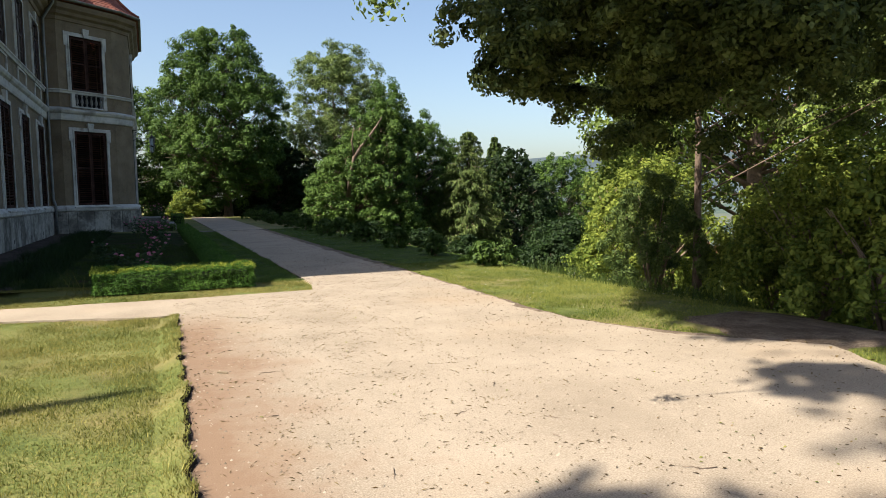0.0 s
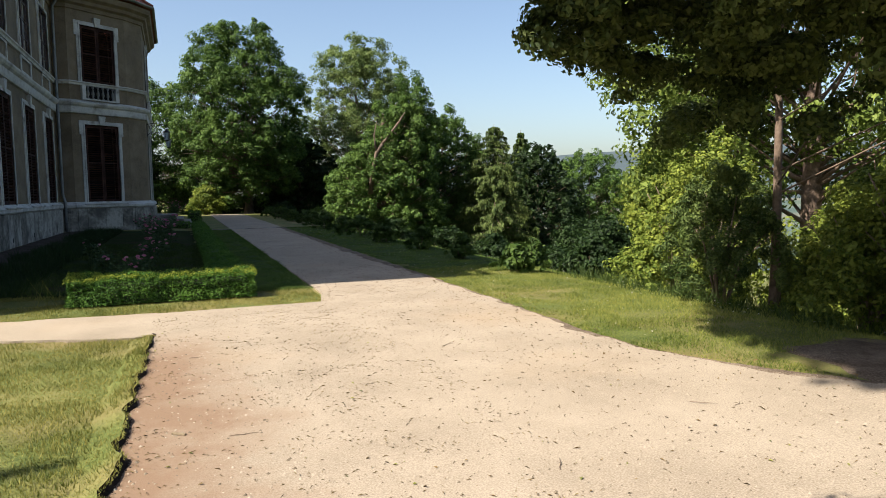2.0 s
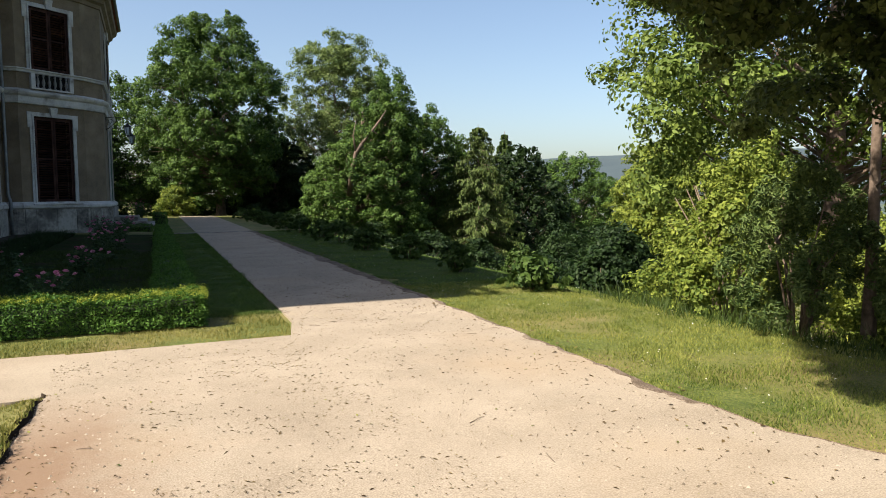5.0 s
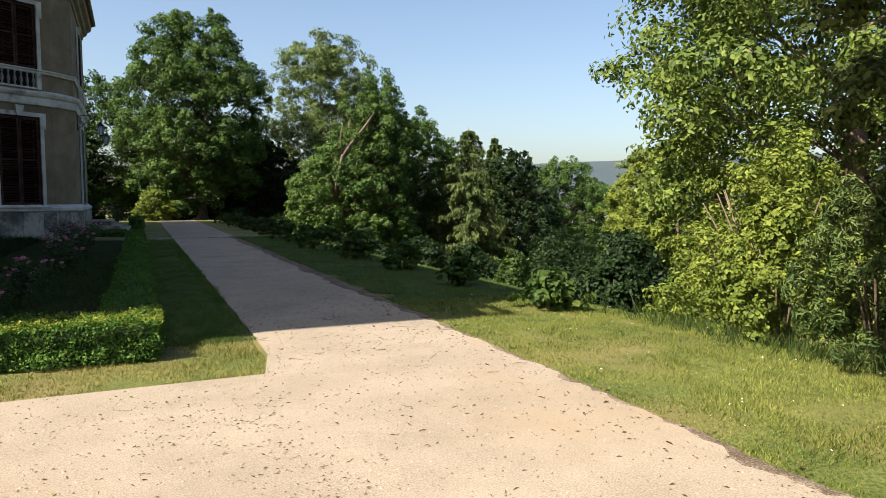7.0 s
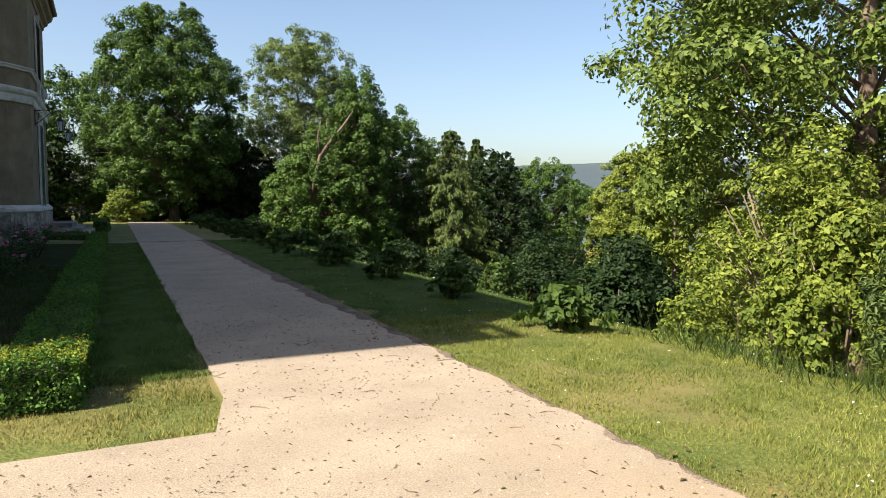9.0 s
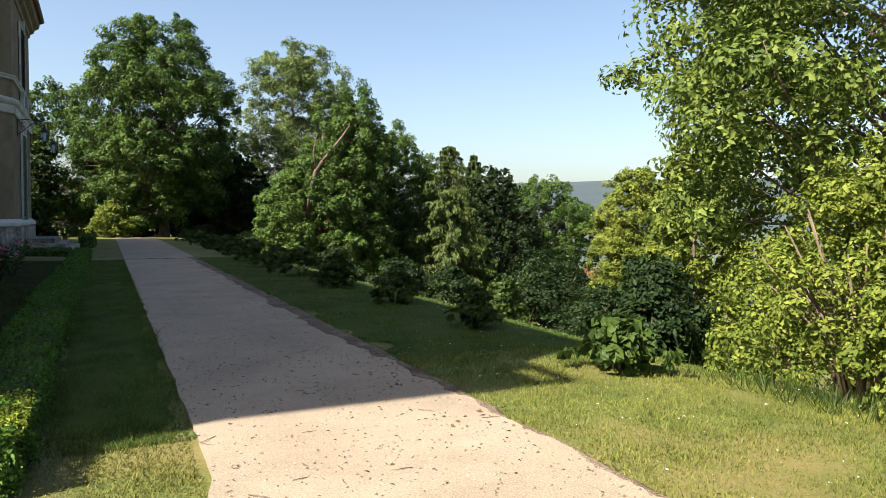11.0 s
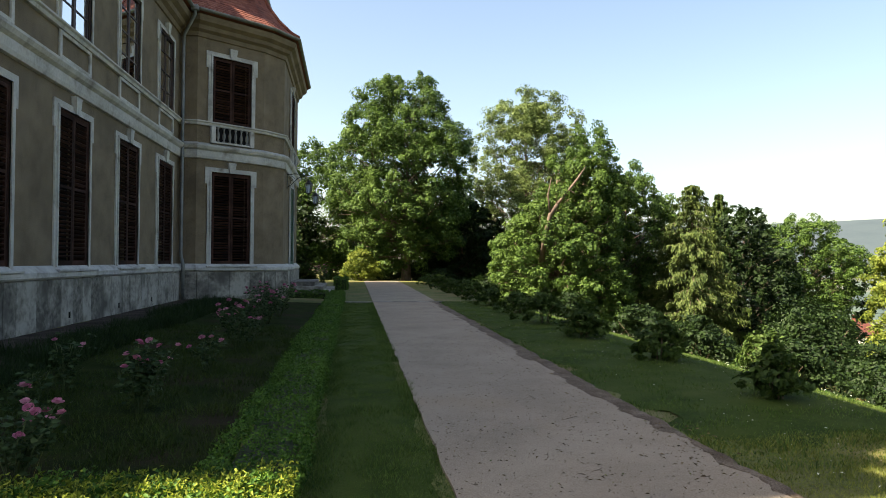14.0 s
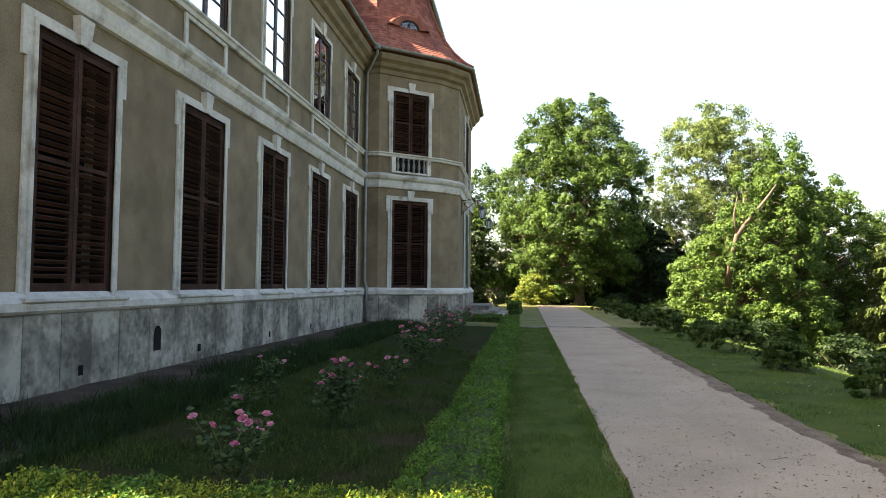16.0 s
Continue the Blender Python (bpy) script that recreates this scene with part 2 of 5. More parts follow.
def crown_boughs(rng, profile, count, bough, facing):
    """Boughs that fill an uneven crown. profile: rows of height, reach to one side, reach to the other; facing: the sideways direction on the ground."""
    z, lo, hi = (np.array(q) for q in zip(*profile))
    side, deep = np.array([math.cos(facing), math.sin(facing)]), np.array([-math.sin(facing), math.cos(facing)])
    out = []
    for i in range(count * 40):
        h = z[0] + (z[-1] - z[0]) * rng.random()
        left, right = np.interp(h, z, lo), np.interp(h, z, hi)
        r = bough * (0.65 + 0.7 * rng.random())
        mid, half = (right - left) / 2, (right + left) / 2
        a = rng.uniform(0, 2 * math.pi)
        f = max(0.0, half - 0.55 * r) * (1.0 if rng.random() < 0.7 else rng.random())
        p = side * (mid + f * math.cos(a)) + deep * 0.85 * f * math.sin(a)
        c = np.array([p[0], p[1], h])
        if noise.noise((c[0] * 0.42 + 7.3, c[1] * 0.42, h * 0.42)) < -0.20:
            continue
        if all(np.linalg.norm((c - q) * [1, 1, 1.25]) > 0.64 * (r + w[0]) for q, w in out):
            out.append((c, np.array([r, r, r * 0.92])))
            if len(out) >= count:
                break
    return out


# ---- ground ----
def slope(x):
    d = max(0.0, x - 6.2)
    if d < 3.0:
        return -0.075 * d * d
    return -0.675 - 0.45 * min(d - 3.0, 4.8) - 0.2 * max(0.0, min(d - 7.8, 26.0)) - 0.12 * max(0.0, d - 33.8)


def ground_z(x, y):
    """Level round the house, falling away to the valley beside the path."""
    z = max(slope(x), -32.0)
    z *= 1 if y > 2 else max(0.35, 1 - (2 - y) * 0.03)
    if x < 1.2:
        z += 0.12 * min(1.0, (1.2 - x) / 4.0) * (1 if 12.5 < y < 60 else 0)
    if y > 60:
        z -= min((y - 60) * 0.02, 8)
    return z


def axis(stops):
    out = []
    for a, b, step in stops:
        k = max(1, round((b - a) / step))
        out += [a + (b - a) * i / k for i in range(k)]
    return out + [stops[-1][1]]


def ground_sheet():
    xs = axis([(-2500, -300, 550), (-300, -30, 45), (-30, -6, 3), (-6, 14, 0.4), (14, 60, 2), (60, 400, 34), (400, 3000, 520)])
    ys = axis([(-2500, -200, 575), (-200, -10, 38), (-10, 30, 0.5), (30, 80, 1.5), (80, 400, 32), (400, 3000, 520)])
    vs = [(x, y, ground_z(x, y) + (0.015 * noise.noise((x * 1.3, y * 1.3, 0)) if -6 < x < 30 and -5 < y < 60 else 0) - 0.012) for y in ys for x in xs]
    w = len(xs)
    fs = [(j * w + i, j * w + i + 1, (j + 1) * w + i + 1, (j + 1) * w + i) for j in range(len(ys) - 1) for i in range(w - 1)]
    me = bpy.data.meshes.new("ground")
    me.from_pydata(vs, [], fs)
    return me


M_GRASS = material("mown_grass", [(0.042, 0.060, 0.010), (0.080, 0.098, 0.019), (0.135, 0.128, 0.040)], scale=0.9, fine=45, bump=1.0, grain=0.9,
                   stain=(0.7, 0.46, 0.70, (0.15, 0.118, 0.046)))
ground = finish("ground", ground_sheet(), M_GRASS, smooth=True)
tagged(ground, "mown green grass sloping down beside the path", "lawn", kind="structure")

M_GRAVEL = material("pale_sandy_gravel", [(0.140, 0.112, 0.082), (0.230, 0.190, 0.145), (0.310, 0.264, 0.208)], scale=0.9, fine=105, bump=0.15, grain=1.7,
                    stain=(0.35, 0.55, 0.8, (0.24, 0.18, 0.12)), spread=(0.06, 0.94))


def worn_soil(m, tone):
    """Bare reddish soil shows through the gravel in ragged patches along the edge of the lawn."""
    n, l = m.node_tree.nodes, m.node_tree.links
    b = n["Principled BSDF"]
    old = b.inputs["Base Color"].links[0].from_socket
    tc = n.new("ShaderNodeTexCoord")
    sep = n.new("ShaderNodeSeparateXYZ")
    l.new(tc.outputs["Object"], sep.inputs[0])
    ns = n.new("ShaderNodeTexNoise")
    ns.inputs["Scale"].default_value, ns.inputs["Detail"].default_value, ns.inputs["Roughness"].default_value = 0.9, 9.0, 0.68
    l.new(tc.outputs["Object"], ns.inputs["Vector"])
    ma = n.new("ShaderNodeMath")
    ma.operation = "MULTIPLY_ADD"
    l.new(ns.outputs["Fac"], ma.inputs[0])
    ma.inputs[1].default_value = -3.0
    l.new(sep.outputs["X"], ma.inputs[2])
    mr = n.new("ShaderNodeMapRange")
    mr.inputs["From Min"].default_value, mr.inputs["From Max"].default_value = -0.35, -1.15
    mr.inputs["To Max"].default_value = 0.85
    l.new(ma.outputs[0], mr.inputs["Value"])
    my = n.new("ShaderNodeMapRange")
    my.inputs["From Min"].default_value, my.inputs["From Max"].default_value = 9.6, 8.2
    l.new(sep.outputs["Y"], my.inputs["Value"])
    mm = n.new("ShaderNodeMath")
    mm.operation = "MULTIPLY"
    l.new(mr.outputs[0], mm.inputs[0])
    l.new(my.outputs[0], mm.inputs[1])
    mx = n.new("ShaderNodeMix")
    mx.data_type = "RGBA"
    l.new(mm.outputs[0], mx.inputs["Factor"])
    l.new(old, mx.inputs["A"])
    mx.inputs["B"].default_value = (*tone, 1)
    l.new(mx.outputs["Result"], b.inputs["Base Color"])


worn_soil(M_GRAVEL, (0.14, 0.085, 0.052))


def wobble(a, amount=0.05, seed=0.0):
    return amount * (noise.noise((a * 1.7, seed, 0)) + 0.6 * noise.noise((a * 4.3, seed, 3)) + 0.25 * noise.noise((a * 9, seed, 9)))


def right_edge(y):
    """Where the gravel ends beside the sloping lawn."""
    if y < 3.2:
        x = 5.3 + (3.2 - y) * 0.5
    elif y < 4.6:
        x = 5.3 + (y - 3.2) * 0.4
    elif y < 7.4:
        x = 5.86 - 1.4 * math.sin((y - 4.6) / 2.8 * math.pi / 2)
    elif y < 13:
        x = 4.46 + (y - 7.4) * 0.02
    else:
        x = 4.57 + (y - 13) * 0.011
    return x + wobble(y, 0.06, 2.0)


def left_edge(y):
    if y < 10.9:
        return 0.06 + 0.014 * y + wobble(y, 0.05, 5.0)
    return 2.26 + 0.19 * min(1, (y - 10.9)) + 0.003 * (y - 11) + wobble(y, 0.018, 7.0)


def strip(name, line):
    """A slightly crowned sheet between two ragged edges: rows of (left point, right point)."""
    vs, fs, row = [], [], 14
    for a, b in line:
        vs.append((*a, -0.05))
        for i in range(row + 1):
            x, y = a[0] + (b[0] - a[0]) * i / row, a[1] + (b[1] - a[1]) * i / row
            vs.append((x, y, 0.017 + 0.002 * noise.noise((x * 2, y * 2, 1))))
        vs.append((*b, -0.05))
    w = row + 3
    for j in range(len(line) - 1):
        for i in range(row + 2):
            fs.append((j * w + i, j * w + i + 1, (j + 1) * w + i + 1, (j + 1) * w + i))
    me = bpy.data.meshes.new(name)
    me.from_pydata(vs, [], fs)
    return me


def gravel_sheet():
    return strip("path", [((left_edge(y) if not 9.46 < y < 11.0 else 0.2, y), (right_edge(y), y)) for y in (-14 + 0.06 * i for i in range(1210))])


def lawn_front(x):
    return 9.44 - 0.30 * min(0.0, max(x, -2.5)) + wobble(x, 0.04, 12.0)


def verge_front(x):
    return 11.02 - 0.06 * x + wobble(x, 0.05, 3.0)


side = strip("path", [((x, lawn_front(x)), (x, verge_front(x))) for x in (-14 + 14.2 * i / 240 for i in range(241))])
side = finish("path", side, M_GRAVEL)
tagged(side, "narrow sandy side path along the lawn", "path", kind="structure")
gravel = finish("path", gravel_sheet(), M_GRAVEL)
tagged(gravel, "wide pale sandy gravel path with scattered leaves", "path", kind="structure")


# ---- distance ----
def ring_sheet(name, rows_, steps=120):
    """A band of far land round the valley side: rows of (radius, height, roughness)."""
    vs, fs = [], []
    for j, (r, h, amp) in enumerate(rows_):
        for i in range(steps + 1):
            a = radians(-15 - 130 * i / steps)
            vs.append((-r * math.sin(a), r * math.cos(a), h + amp * (noise.noise((a * 3, 1, 0)) + 0.4 * noise.noise((a * 11, 2, 0)))))
    w = steps + 1
    for j in range(len(rows_) - 1):
        for i in range(steps):
            fs.append((j * w + i, j * w + i + 1, (j + 1) * w + i + 1, (j + 1) * w + i))
    me = bpy.data.meshes.new(name)
    me.from_pydata(vs, [], fs)
    return me


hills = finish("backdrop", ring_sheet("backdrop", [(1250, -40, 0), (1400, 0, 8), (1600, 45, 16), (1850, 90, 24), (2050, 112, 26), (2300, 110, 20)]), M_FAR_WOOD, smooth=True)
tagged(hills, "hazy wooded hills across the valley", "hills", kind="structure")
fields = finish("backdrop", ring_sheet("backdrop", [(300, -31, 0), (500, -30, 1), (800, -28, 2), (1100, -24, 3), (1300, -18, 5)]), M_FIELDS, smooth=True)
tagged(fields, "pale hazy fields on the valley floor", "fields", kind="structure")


# ---- trees ----
def trunk_runs(rng, top, radius, lobes, fork=0.3, lean=(0, 0)):
    """A tapered trunk and one bent limb with twigs towards every lobe."""
    runs, pts, rad, k = [], [], [], 9
    for i in range(k):
        f = i / (k - 1)
        pts.append((lean[0] * f * f + 0.25 * radius * rng.normal() * f, lean[1] * f * f + 0.25 * radius * rng.normal() * f, top * f - 0.3))
        rad.append(radius * (1.35 - 0.35 * min(1, f * 8)) * (1 - 0.88 * f))
    runs.append((pts, rad))
    for c, r in lobes:
        if r[0] < 0.5:
            continue
        c = np.asarray(c, float)
        z0 = min(max(top * fork * (0.7 + 0.5 * rng.random()), c[2] - 0.7 * np.hypot(c[0], c[1])), top * 0.97, max(c[2], top * 0.15))
        f = min(1.0, max(0.0, (z0 + 0.3) / (top + 0.3)))
        i = min(k - 2, int(f * (k - 1)))
        g = f * (k - 1) - i
        a = np.asarray(pts[i]) * (1 - g) + np.asarray(pts[i + 1]) * g
        mid = a * 0.45 + c * 0.55 + rng.normal(size=3) * 0.08 * np.linalg.norm(c - a) * [1, 1, 0.5]
        tip = c + rng.normal(size=3) * 0.25 * np.asarray(r)
        r0 = radius * (1 - 0.88 * f) * 0.26
        runs.append(([tuple(a), tuple(a * 0.6 + mid * 0.4), tuple(mid), tuple(c), tuple(tip)], [r0, r0 * 0.75, r0 * 0.5, r0 * 0.28, r0 * 0.1]))
        for _ in range(3):
            q = mid + (c - mid) * rng.random()
            e = c + rng.normal(size=3) * 0.5 * np.asarray(r)
            runs.append(([tuple(q), tuple((q + e) / 2), tuple(e)], [r0 * 0.28, r0 * 0.18, r0 * 0.06]))
    return runs


def crown_lobes(rng, height, width, base, count, shape="round", small=1.0):
    """Lobes that fill a crown of that height and width from the height base upwards."""
    lobes = []
    for i in range(count):
        f = (i + 0.5) / count
        z = base + (height - base) * f
        if shape == "round":
            env = math.sin(math.pi * min(1, 0.20 + 0.76 * f)) ** 0.6
        else:
            env = math.sin(math.pi * min(1, 0.38 + 0.60 * f)) ** 0.7
        a = i * 2.39996 + rng.random() * 0.7
        rr = width * (0.085 + 0.06 * rng.random()) * (0.6 + 0.5 * env) * small
        s = max(0.0, width / 2 * env - rr * 0.75) * (0.72 + 0.28 * rng.random() ** 0.5)
        lobes.append(((s * math.cos(a), s * math.sin(a), min(z, height - rr * 0.5)), (rr * 1.1, rr * 1.1, rr * (0.80 + 0.2 * rng.random()))))
    for i in range(count // 3):
        f = (i + 0.5) / (count // 3)
        env = math.sin(math.pi * min(1, 0.2 + 0.72 * f))
        rr = width * 0.17 * (0.4 + 0.6 * env)
        a = i * 2.39996
        lobes.append(((0.22 * width * env * math.cos(a), 0.22 * width * env * math.sin(a), base + (height - base) * f * 0.9 + 0.2), (rr, rr, rr * 0.8)))
    return lobes


def tree(place, top, width, base, leaf, size, count, seed, label, category="tree", shape="round", bark=None, radius=None, lobes=None,
         lean=(0, 0), n_lobes=54, name="tree", aspect=0.6, tight=0.17, trunk_top=0.82, small=1.0, profile=None, bough=1.2, tufts=0, spread=1.0, limbs=None):
    """A tree whose crown reaches from base to top (heights over the world's level)."""
    rng = np.random.default_rng(seed)
    z = ground_z(*place)
    height = top - z
    if profile:
        facing = -math.atan2(place[0] - 1.5, place[1] - 5.0)
        lobes = crown_boughs(rng, [(h - z, a, b) for h, a, b in profile], n_lobes, bough, facing)
        tufts = tufts or 11
    lobes = lobes or crown_lobes(rng, height, width, base - z, n_lobes, shape, small)
    root = thing(name, (place[0], place[1], z), label, category)
    radius = radius or height * 0.022
    finish("trunk", tubes_mesh("trunk", trunk_runs(rng, height * trunk_top, radius, limbs or lobes, lean=lean), 8), bark or M_BARK, root, "rough brown bark", True)
    c, nn, s = bough_leaves(rng, lobes, count, size, tufts, spread=spread) if tufts else lobe_leaves(rng, lobes, count, size, tight=tight)
    finish("crown", leaf_mesh("crown", c, nn, s, aspect, seed), leaf, root, "leafy crown")
    return root


def bush(place, width, depth, height, leaf, size, count, seed, label, category="shrub", stems=6, name="shrub", twig=None, n=12, group="", aspect=0.6,
         tight=0.19, upright=False, puff=1.0, tufts=0):
    rng = np.random.default_rng(seed)
    lobes = []
    for i in range(n):
        a = i * 2.39996 + rng.random()
        f = (i + 0.5) / n
        rr = (0.15 + 0.09 * rng.random()) if not upright else (0.13 + 0.06 * rng.random())
        rr *= puff
        env = (1.02 - f) ** 0.6 if not upright else (1.02 - f) ** 0.45
        q = max(0.05, 0.5 * env - rr * 0.6)
        lobes.append(((width * q * math.cos(a), depth * q * math.sin(a), height * (0.14 + 0.74 * f)), (width * rr, depth * rr, height * (rr + 0.02))))
    if not upright and not tufts:
        lobes.append(((0, 0, height * 0.42), (width * 0.34, depth * 0.34, height * 0.40)))
    root = thing(name, (place[0], place[1], ground_z(*place)), label, category, group)
    runs = []
    for i in range(stems):
        a = 6.283 * i / stems + rng.random()
        q = 0.16 + 0.18 * rng.random()
        e = Vector((width * q * math.cos(a), depth * q * math.sin(a), height * ((0.5 + 0.32 * rng.random()) if tufts else (0.5 + 0.25 * rng.random()))))
        r = 0.007 * height + 0.005
        runs.append(([(0.06 * math.cos(a), 0.06 * math.sin(a), -0.06), tuple(e * 0.45 + Vector((0, 0, 0.12 * height))), tuple(e)], [r, r * 0.7, r * 0.25]))
    finish("branchwork", tubes_mesh("branchwork", runs, 6), twig or M_TWIG, root, "bare woody stems", True)
    c, nn, s = bough_leaves(rng, lobes, count, size, tufts, spread=1.2) if tufts else lobe_leaves(rng, lobes, count, size, tight=tight)
    c[:, 2] = np.maximum(c[:, 2], 0.03)
    finish("foliage", leaf_mesh("foliage", c, nn, s, aspect, seed), leaf, root)
    return root


def spruce(place, top, base, reach, leaf, size, seed, label, whorls=26):
    """A spruce: whorls of drooping boughs along a straight trunk, each hung with curtains of needle sprays."""
    rng = np.random.default_rng(seed)
    z = ground_z(*place)
    height = top - z
    root = thing("spruce", (place[0], place[1], z), label, "spruce")
    runs = [([(0, 0, -0.3), (0.05, 0.02, height * 0.5), (0, 0, height)], [height * 0.018, height * 0.011, 0.01])]
    cs, ax, nn = [], [], []
    for w in range(whorls):
        f = (w + 0.5 * rng.random()) / whorls
        h = base - z + (height - base + z) * f
        r = reach * (1.0 - f) ** 0.62 + 0.10
        k = 9 if f < 0.7 else 6
        for i in range(k):
            a = 2 * math.pi * (i + rng.random()) / k
            q = r * rng.uniform(0.7, 1.12)
            d = np.array([math.cos(a), math.sin(a), 0])
            pts = [np.array([0, 0, h]), d * q * 0.5 + [0, 0, h - 0.10 * q], d * q + [0, 0, h - 0.22 * q]]
            runs.append(([tuple(p) for p in pts], [0.03, 0.02, 0.006]))
            m_ = int(70 + 190 * q / reach)
            t = rng.random(m_) ** 0.7
            c = d * (q * t)[:, None] + np.stack([np.zeros(m_), np.zeros(m_), h - 0.22 * q * t], 1)
            side = np.array([-d[1], d[0], 0])
            c += side * (rng.normal(size=m_) * 0.16 * q * (1.1 - t))[:, None] - [0, 0, 1] * (0.35 * rng.random((m_, 1)) ** 2)
            cs.append(c)
            ax.append(rng.normal(size=(m_, 3)) * 0.35 + d * 0.5 - [0, 0, 1.0])
            nn.append(rng.normal(size=(m_, 3)) * 0.6 + d + [0, 0, 0.6])
    c, nn = np.concatenate(cs), np.concatenate(nn)
    finish("trunk", tubes_mesh("trunk", runs, 6), M_BARK, root, "straight trunk with drooping boughs", True)
    finish("crown", leaf_mesh("crown", c, nn, size * (0.6 + 0.8 * rng.random(len(c))), 0.3, seed, np.concatenate(ax)), leaf, root, "drooping needle sprays")
    return root


# the wood's edge beyond the lawn, from the end of the path to the valley
OAK = ((0.6, 2.5, 1.6), (2.2, 4.2, 3.4), (3.6, 4.8, 4.6), (5.5, 5.6, 4.9), (7.5, 6.0, 4.8), (9.2, 5.6, 5.0), (10.8, 5.2, 4.7), (12.3, 4.8, 3.2), (13.5, 4.2, 2.8), (14.7, 2.8, 2.4), (15.5, 0.2, 1.6))
tree((5.9, 62.5), 15.5, 11, 0.8, M_OAK, 0.17, 150000, 11, "tall broad oak with dense dark green crown", profile=OAK, n_lobes=170, bough=1.2)
PALE = ((2.5, 3.0, 3.0), (6.0, 4.2, 4.6), (9.0, 4.8, 5.0), (10.8, 4.9, 4.8), (12.2, 4.2, 4.6), (13.3, 3.4, 4.2), (14.8, 2.6, 3.6), (15.8, 0.4, 1.8))
tree((16.7, 67.5), 15.9, 10, 2.5, M_LIME, 0.17, 80000, 12, "tall oak with paler yellowish green crown", profile=PALE, n_lobes=105, bough=1.1, spread=1.15)
SNAG = ((-1.8, 3.4, 5.0), (0.5, 4.4, 4.6), (2.0, 4.4, 4.2), (3.6, 3.2, 4.1), (5.2, 1.8, 4.2), (6.8, 0.8, 4.1), (8.2, -0.2, 3.8), (9.2, -1.0, 3.3), (9.9, -1.6, 2.6))
snag_tree = tree((15.4, 54.0), 10.4, 9, -2.2, M_OAK, 0.16, 120000, 13, "broad old tree with a dead bare limb in its crown", profile=SNAG, n_lobes=135, bough=1.0, bark=M_BARK_RED)
ROUND = ((-3.5, 3.0, 3.0), (0.0, 3.6, 3.6), (3.0, 3.6, 3.8), (5.2, 3.2, 3.4), (6.8, 2.4, 2.6), (8.0, 0.6, 1.0))
tree((21.5, 57.5), 8.6, 7, -3.8, M_OAK, 0.165, 70000, 14, "rounded deciduous tree with dark green leaves", profile=ROUND, n_lobes=85, bough=1.0)
tree((20.2, 64.0), 10.4, 7.0, -3.5, M_OAK, 0.22, 16000, 28, "leafy tree in the edge of the wood")
spruce((24.2, 52.6), 6.9, -3.2, 3.9, M_PALE_SPRUCE, 0.23, 15, "slender drooping spruce with green needles", 30)
spruce((31.9, 63.0), 7.5, -4.5, 2.6, M_SPRUCE, 0.26, 16, "pointed dark spruce among broadleaved trees", 26)
tree((31.4, 58.6), 5.6, 8.6, -6.0, M_DEEP, 0.28, 20000, 17, "dense tree with shade put into its dark leaves")
LOW = ((-6.0, 3.4, 3.4), (-3.0, 4.4, 4.0), (-0.5, 4.6, 4.4), (1.5, 4.4, 5.4), (2.8, 3.8, 3.4), (4.2, 2.8, 2.6), (5.2, 1.0, 1.2))
tree((41.0, 65.0), 5.7, 9.0, -6.0, M_OAK, 0.19, 60000, 18, "rounded green tree standing lower on the slope", profile=LOW, n_lobes=85, bough=1.1)
tree((-5.5, 66.0), 7.5, 10.0, 0.2, M_DEEP, 0.30, 13000, 21, "dark tree behind the house corner")
BACK = ((0.0, 4.5, 4.5), (4.0, 5.0, 5.0), (8.0, 4.6, 4.8), (10.0, 3.0, 4.0), (11.2, 1.0, 2.0))
tree((-2.2, 70.0), 11.2, 10.0, 0.5, M_OAK, 0.22, 42000, 22, "green tree behind the oak", profile=BACK, n_lobes=80, bough=1.2)
tree((10.8, 66.0), 6.4, 7.5, 0.2, M_DEEP, 0.28, 16000, 29, "low dark tree between the oaks")
tree((12.5, 73.0), 8.0, 8.5, 0.0, M_DEEP, 0.32, 8000, 46, "dark tree filling the wood")
tree((20.5, 72.0), 9.0, 8.5, -1.0, M_DEEP, 0.32, 8000, 47, "dark tree deep in the wood")
tree((3.0, 78.0), 9.0, 10.0, 0.0, M_DEEP, 0.32, 8000, 48, "shaded tree behind the oak")
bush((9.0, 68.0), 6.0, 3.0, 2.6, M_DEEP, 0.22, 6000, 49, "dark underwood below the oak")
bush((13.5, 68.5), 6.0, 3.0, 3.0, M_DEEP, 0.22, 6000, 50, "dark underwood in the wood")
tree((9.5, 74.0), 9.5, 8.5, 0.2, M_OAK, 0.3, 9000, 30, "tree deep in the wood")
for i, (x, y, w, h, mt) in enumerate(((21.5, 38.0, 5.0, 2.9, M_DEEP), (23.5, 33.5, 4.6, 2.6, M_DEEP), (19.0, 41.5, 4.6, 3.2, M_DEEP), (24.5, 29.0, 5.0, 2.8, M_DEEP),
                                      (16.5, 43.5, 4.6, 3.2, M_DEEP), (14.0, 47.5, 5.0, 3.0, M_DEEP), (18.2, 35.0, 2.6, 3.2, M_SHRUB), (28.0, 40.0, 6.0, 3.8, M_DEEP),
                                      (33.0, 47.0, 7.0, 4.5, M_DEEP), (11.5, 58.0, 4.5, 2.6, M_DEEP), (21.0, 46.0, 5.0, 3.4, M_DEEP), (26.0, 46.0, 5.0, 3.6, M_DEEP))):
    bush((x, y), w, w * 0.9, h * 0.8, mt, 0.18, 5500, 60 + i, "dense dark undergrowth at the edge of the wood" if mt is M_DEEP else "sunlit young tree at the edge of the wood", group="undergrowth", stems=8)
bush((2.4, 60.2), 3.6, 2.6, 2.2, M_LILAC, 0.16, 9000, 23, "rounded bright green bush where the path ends")

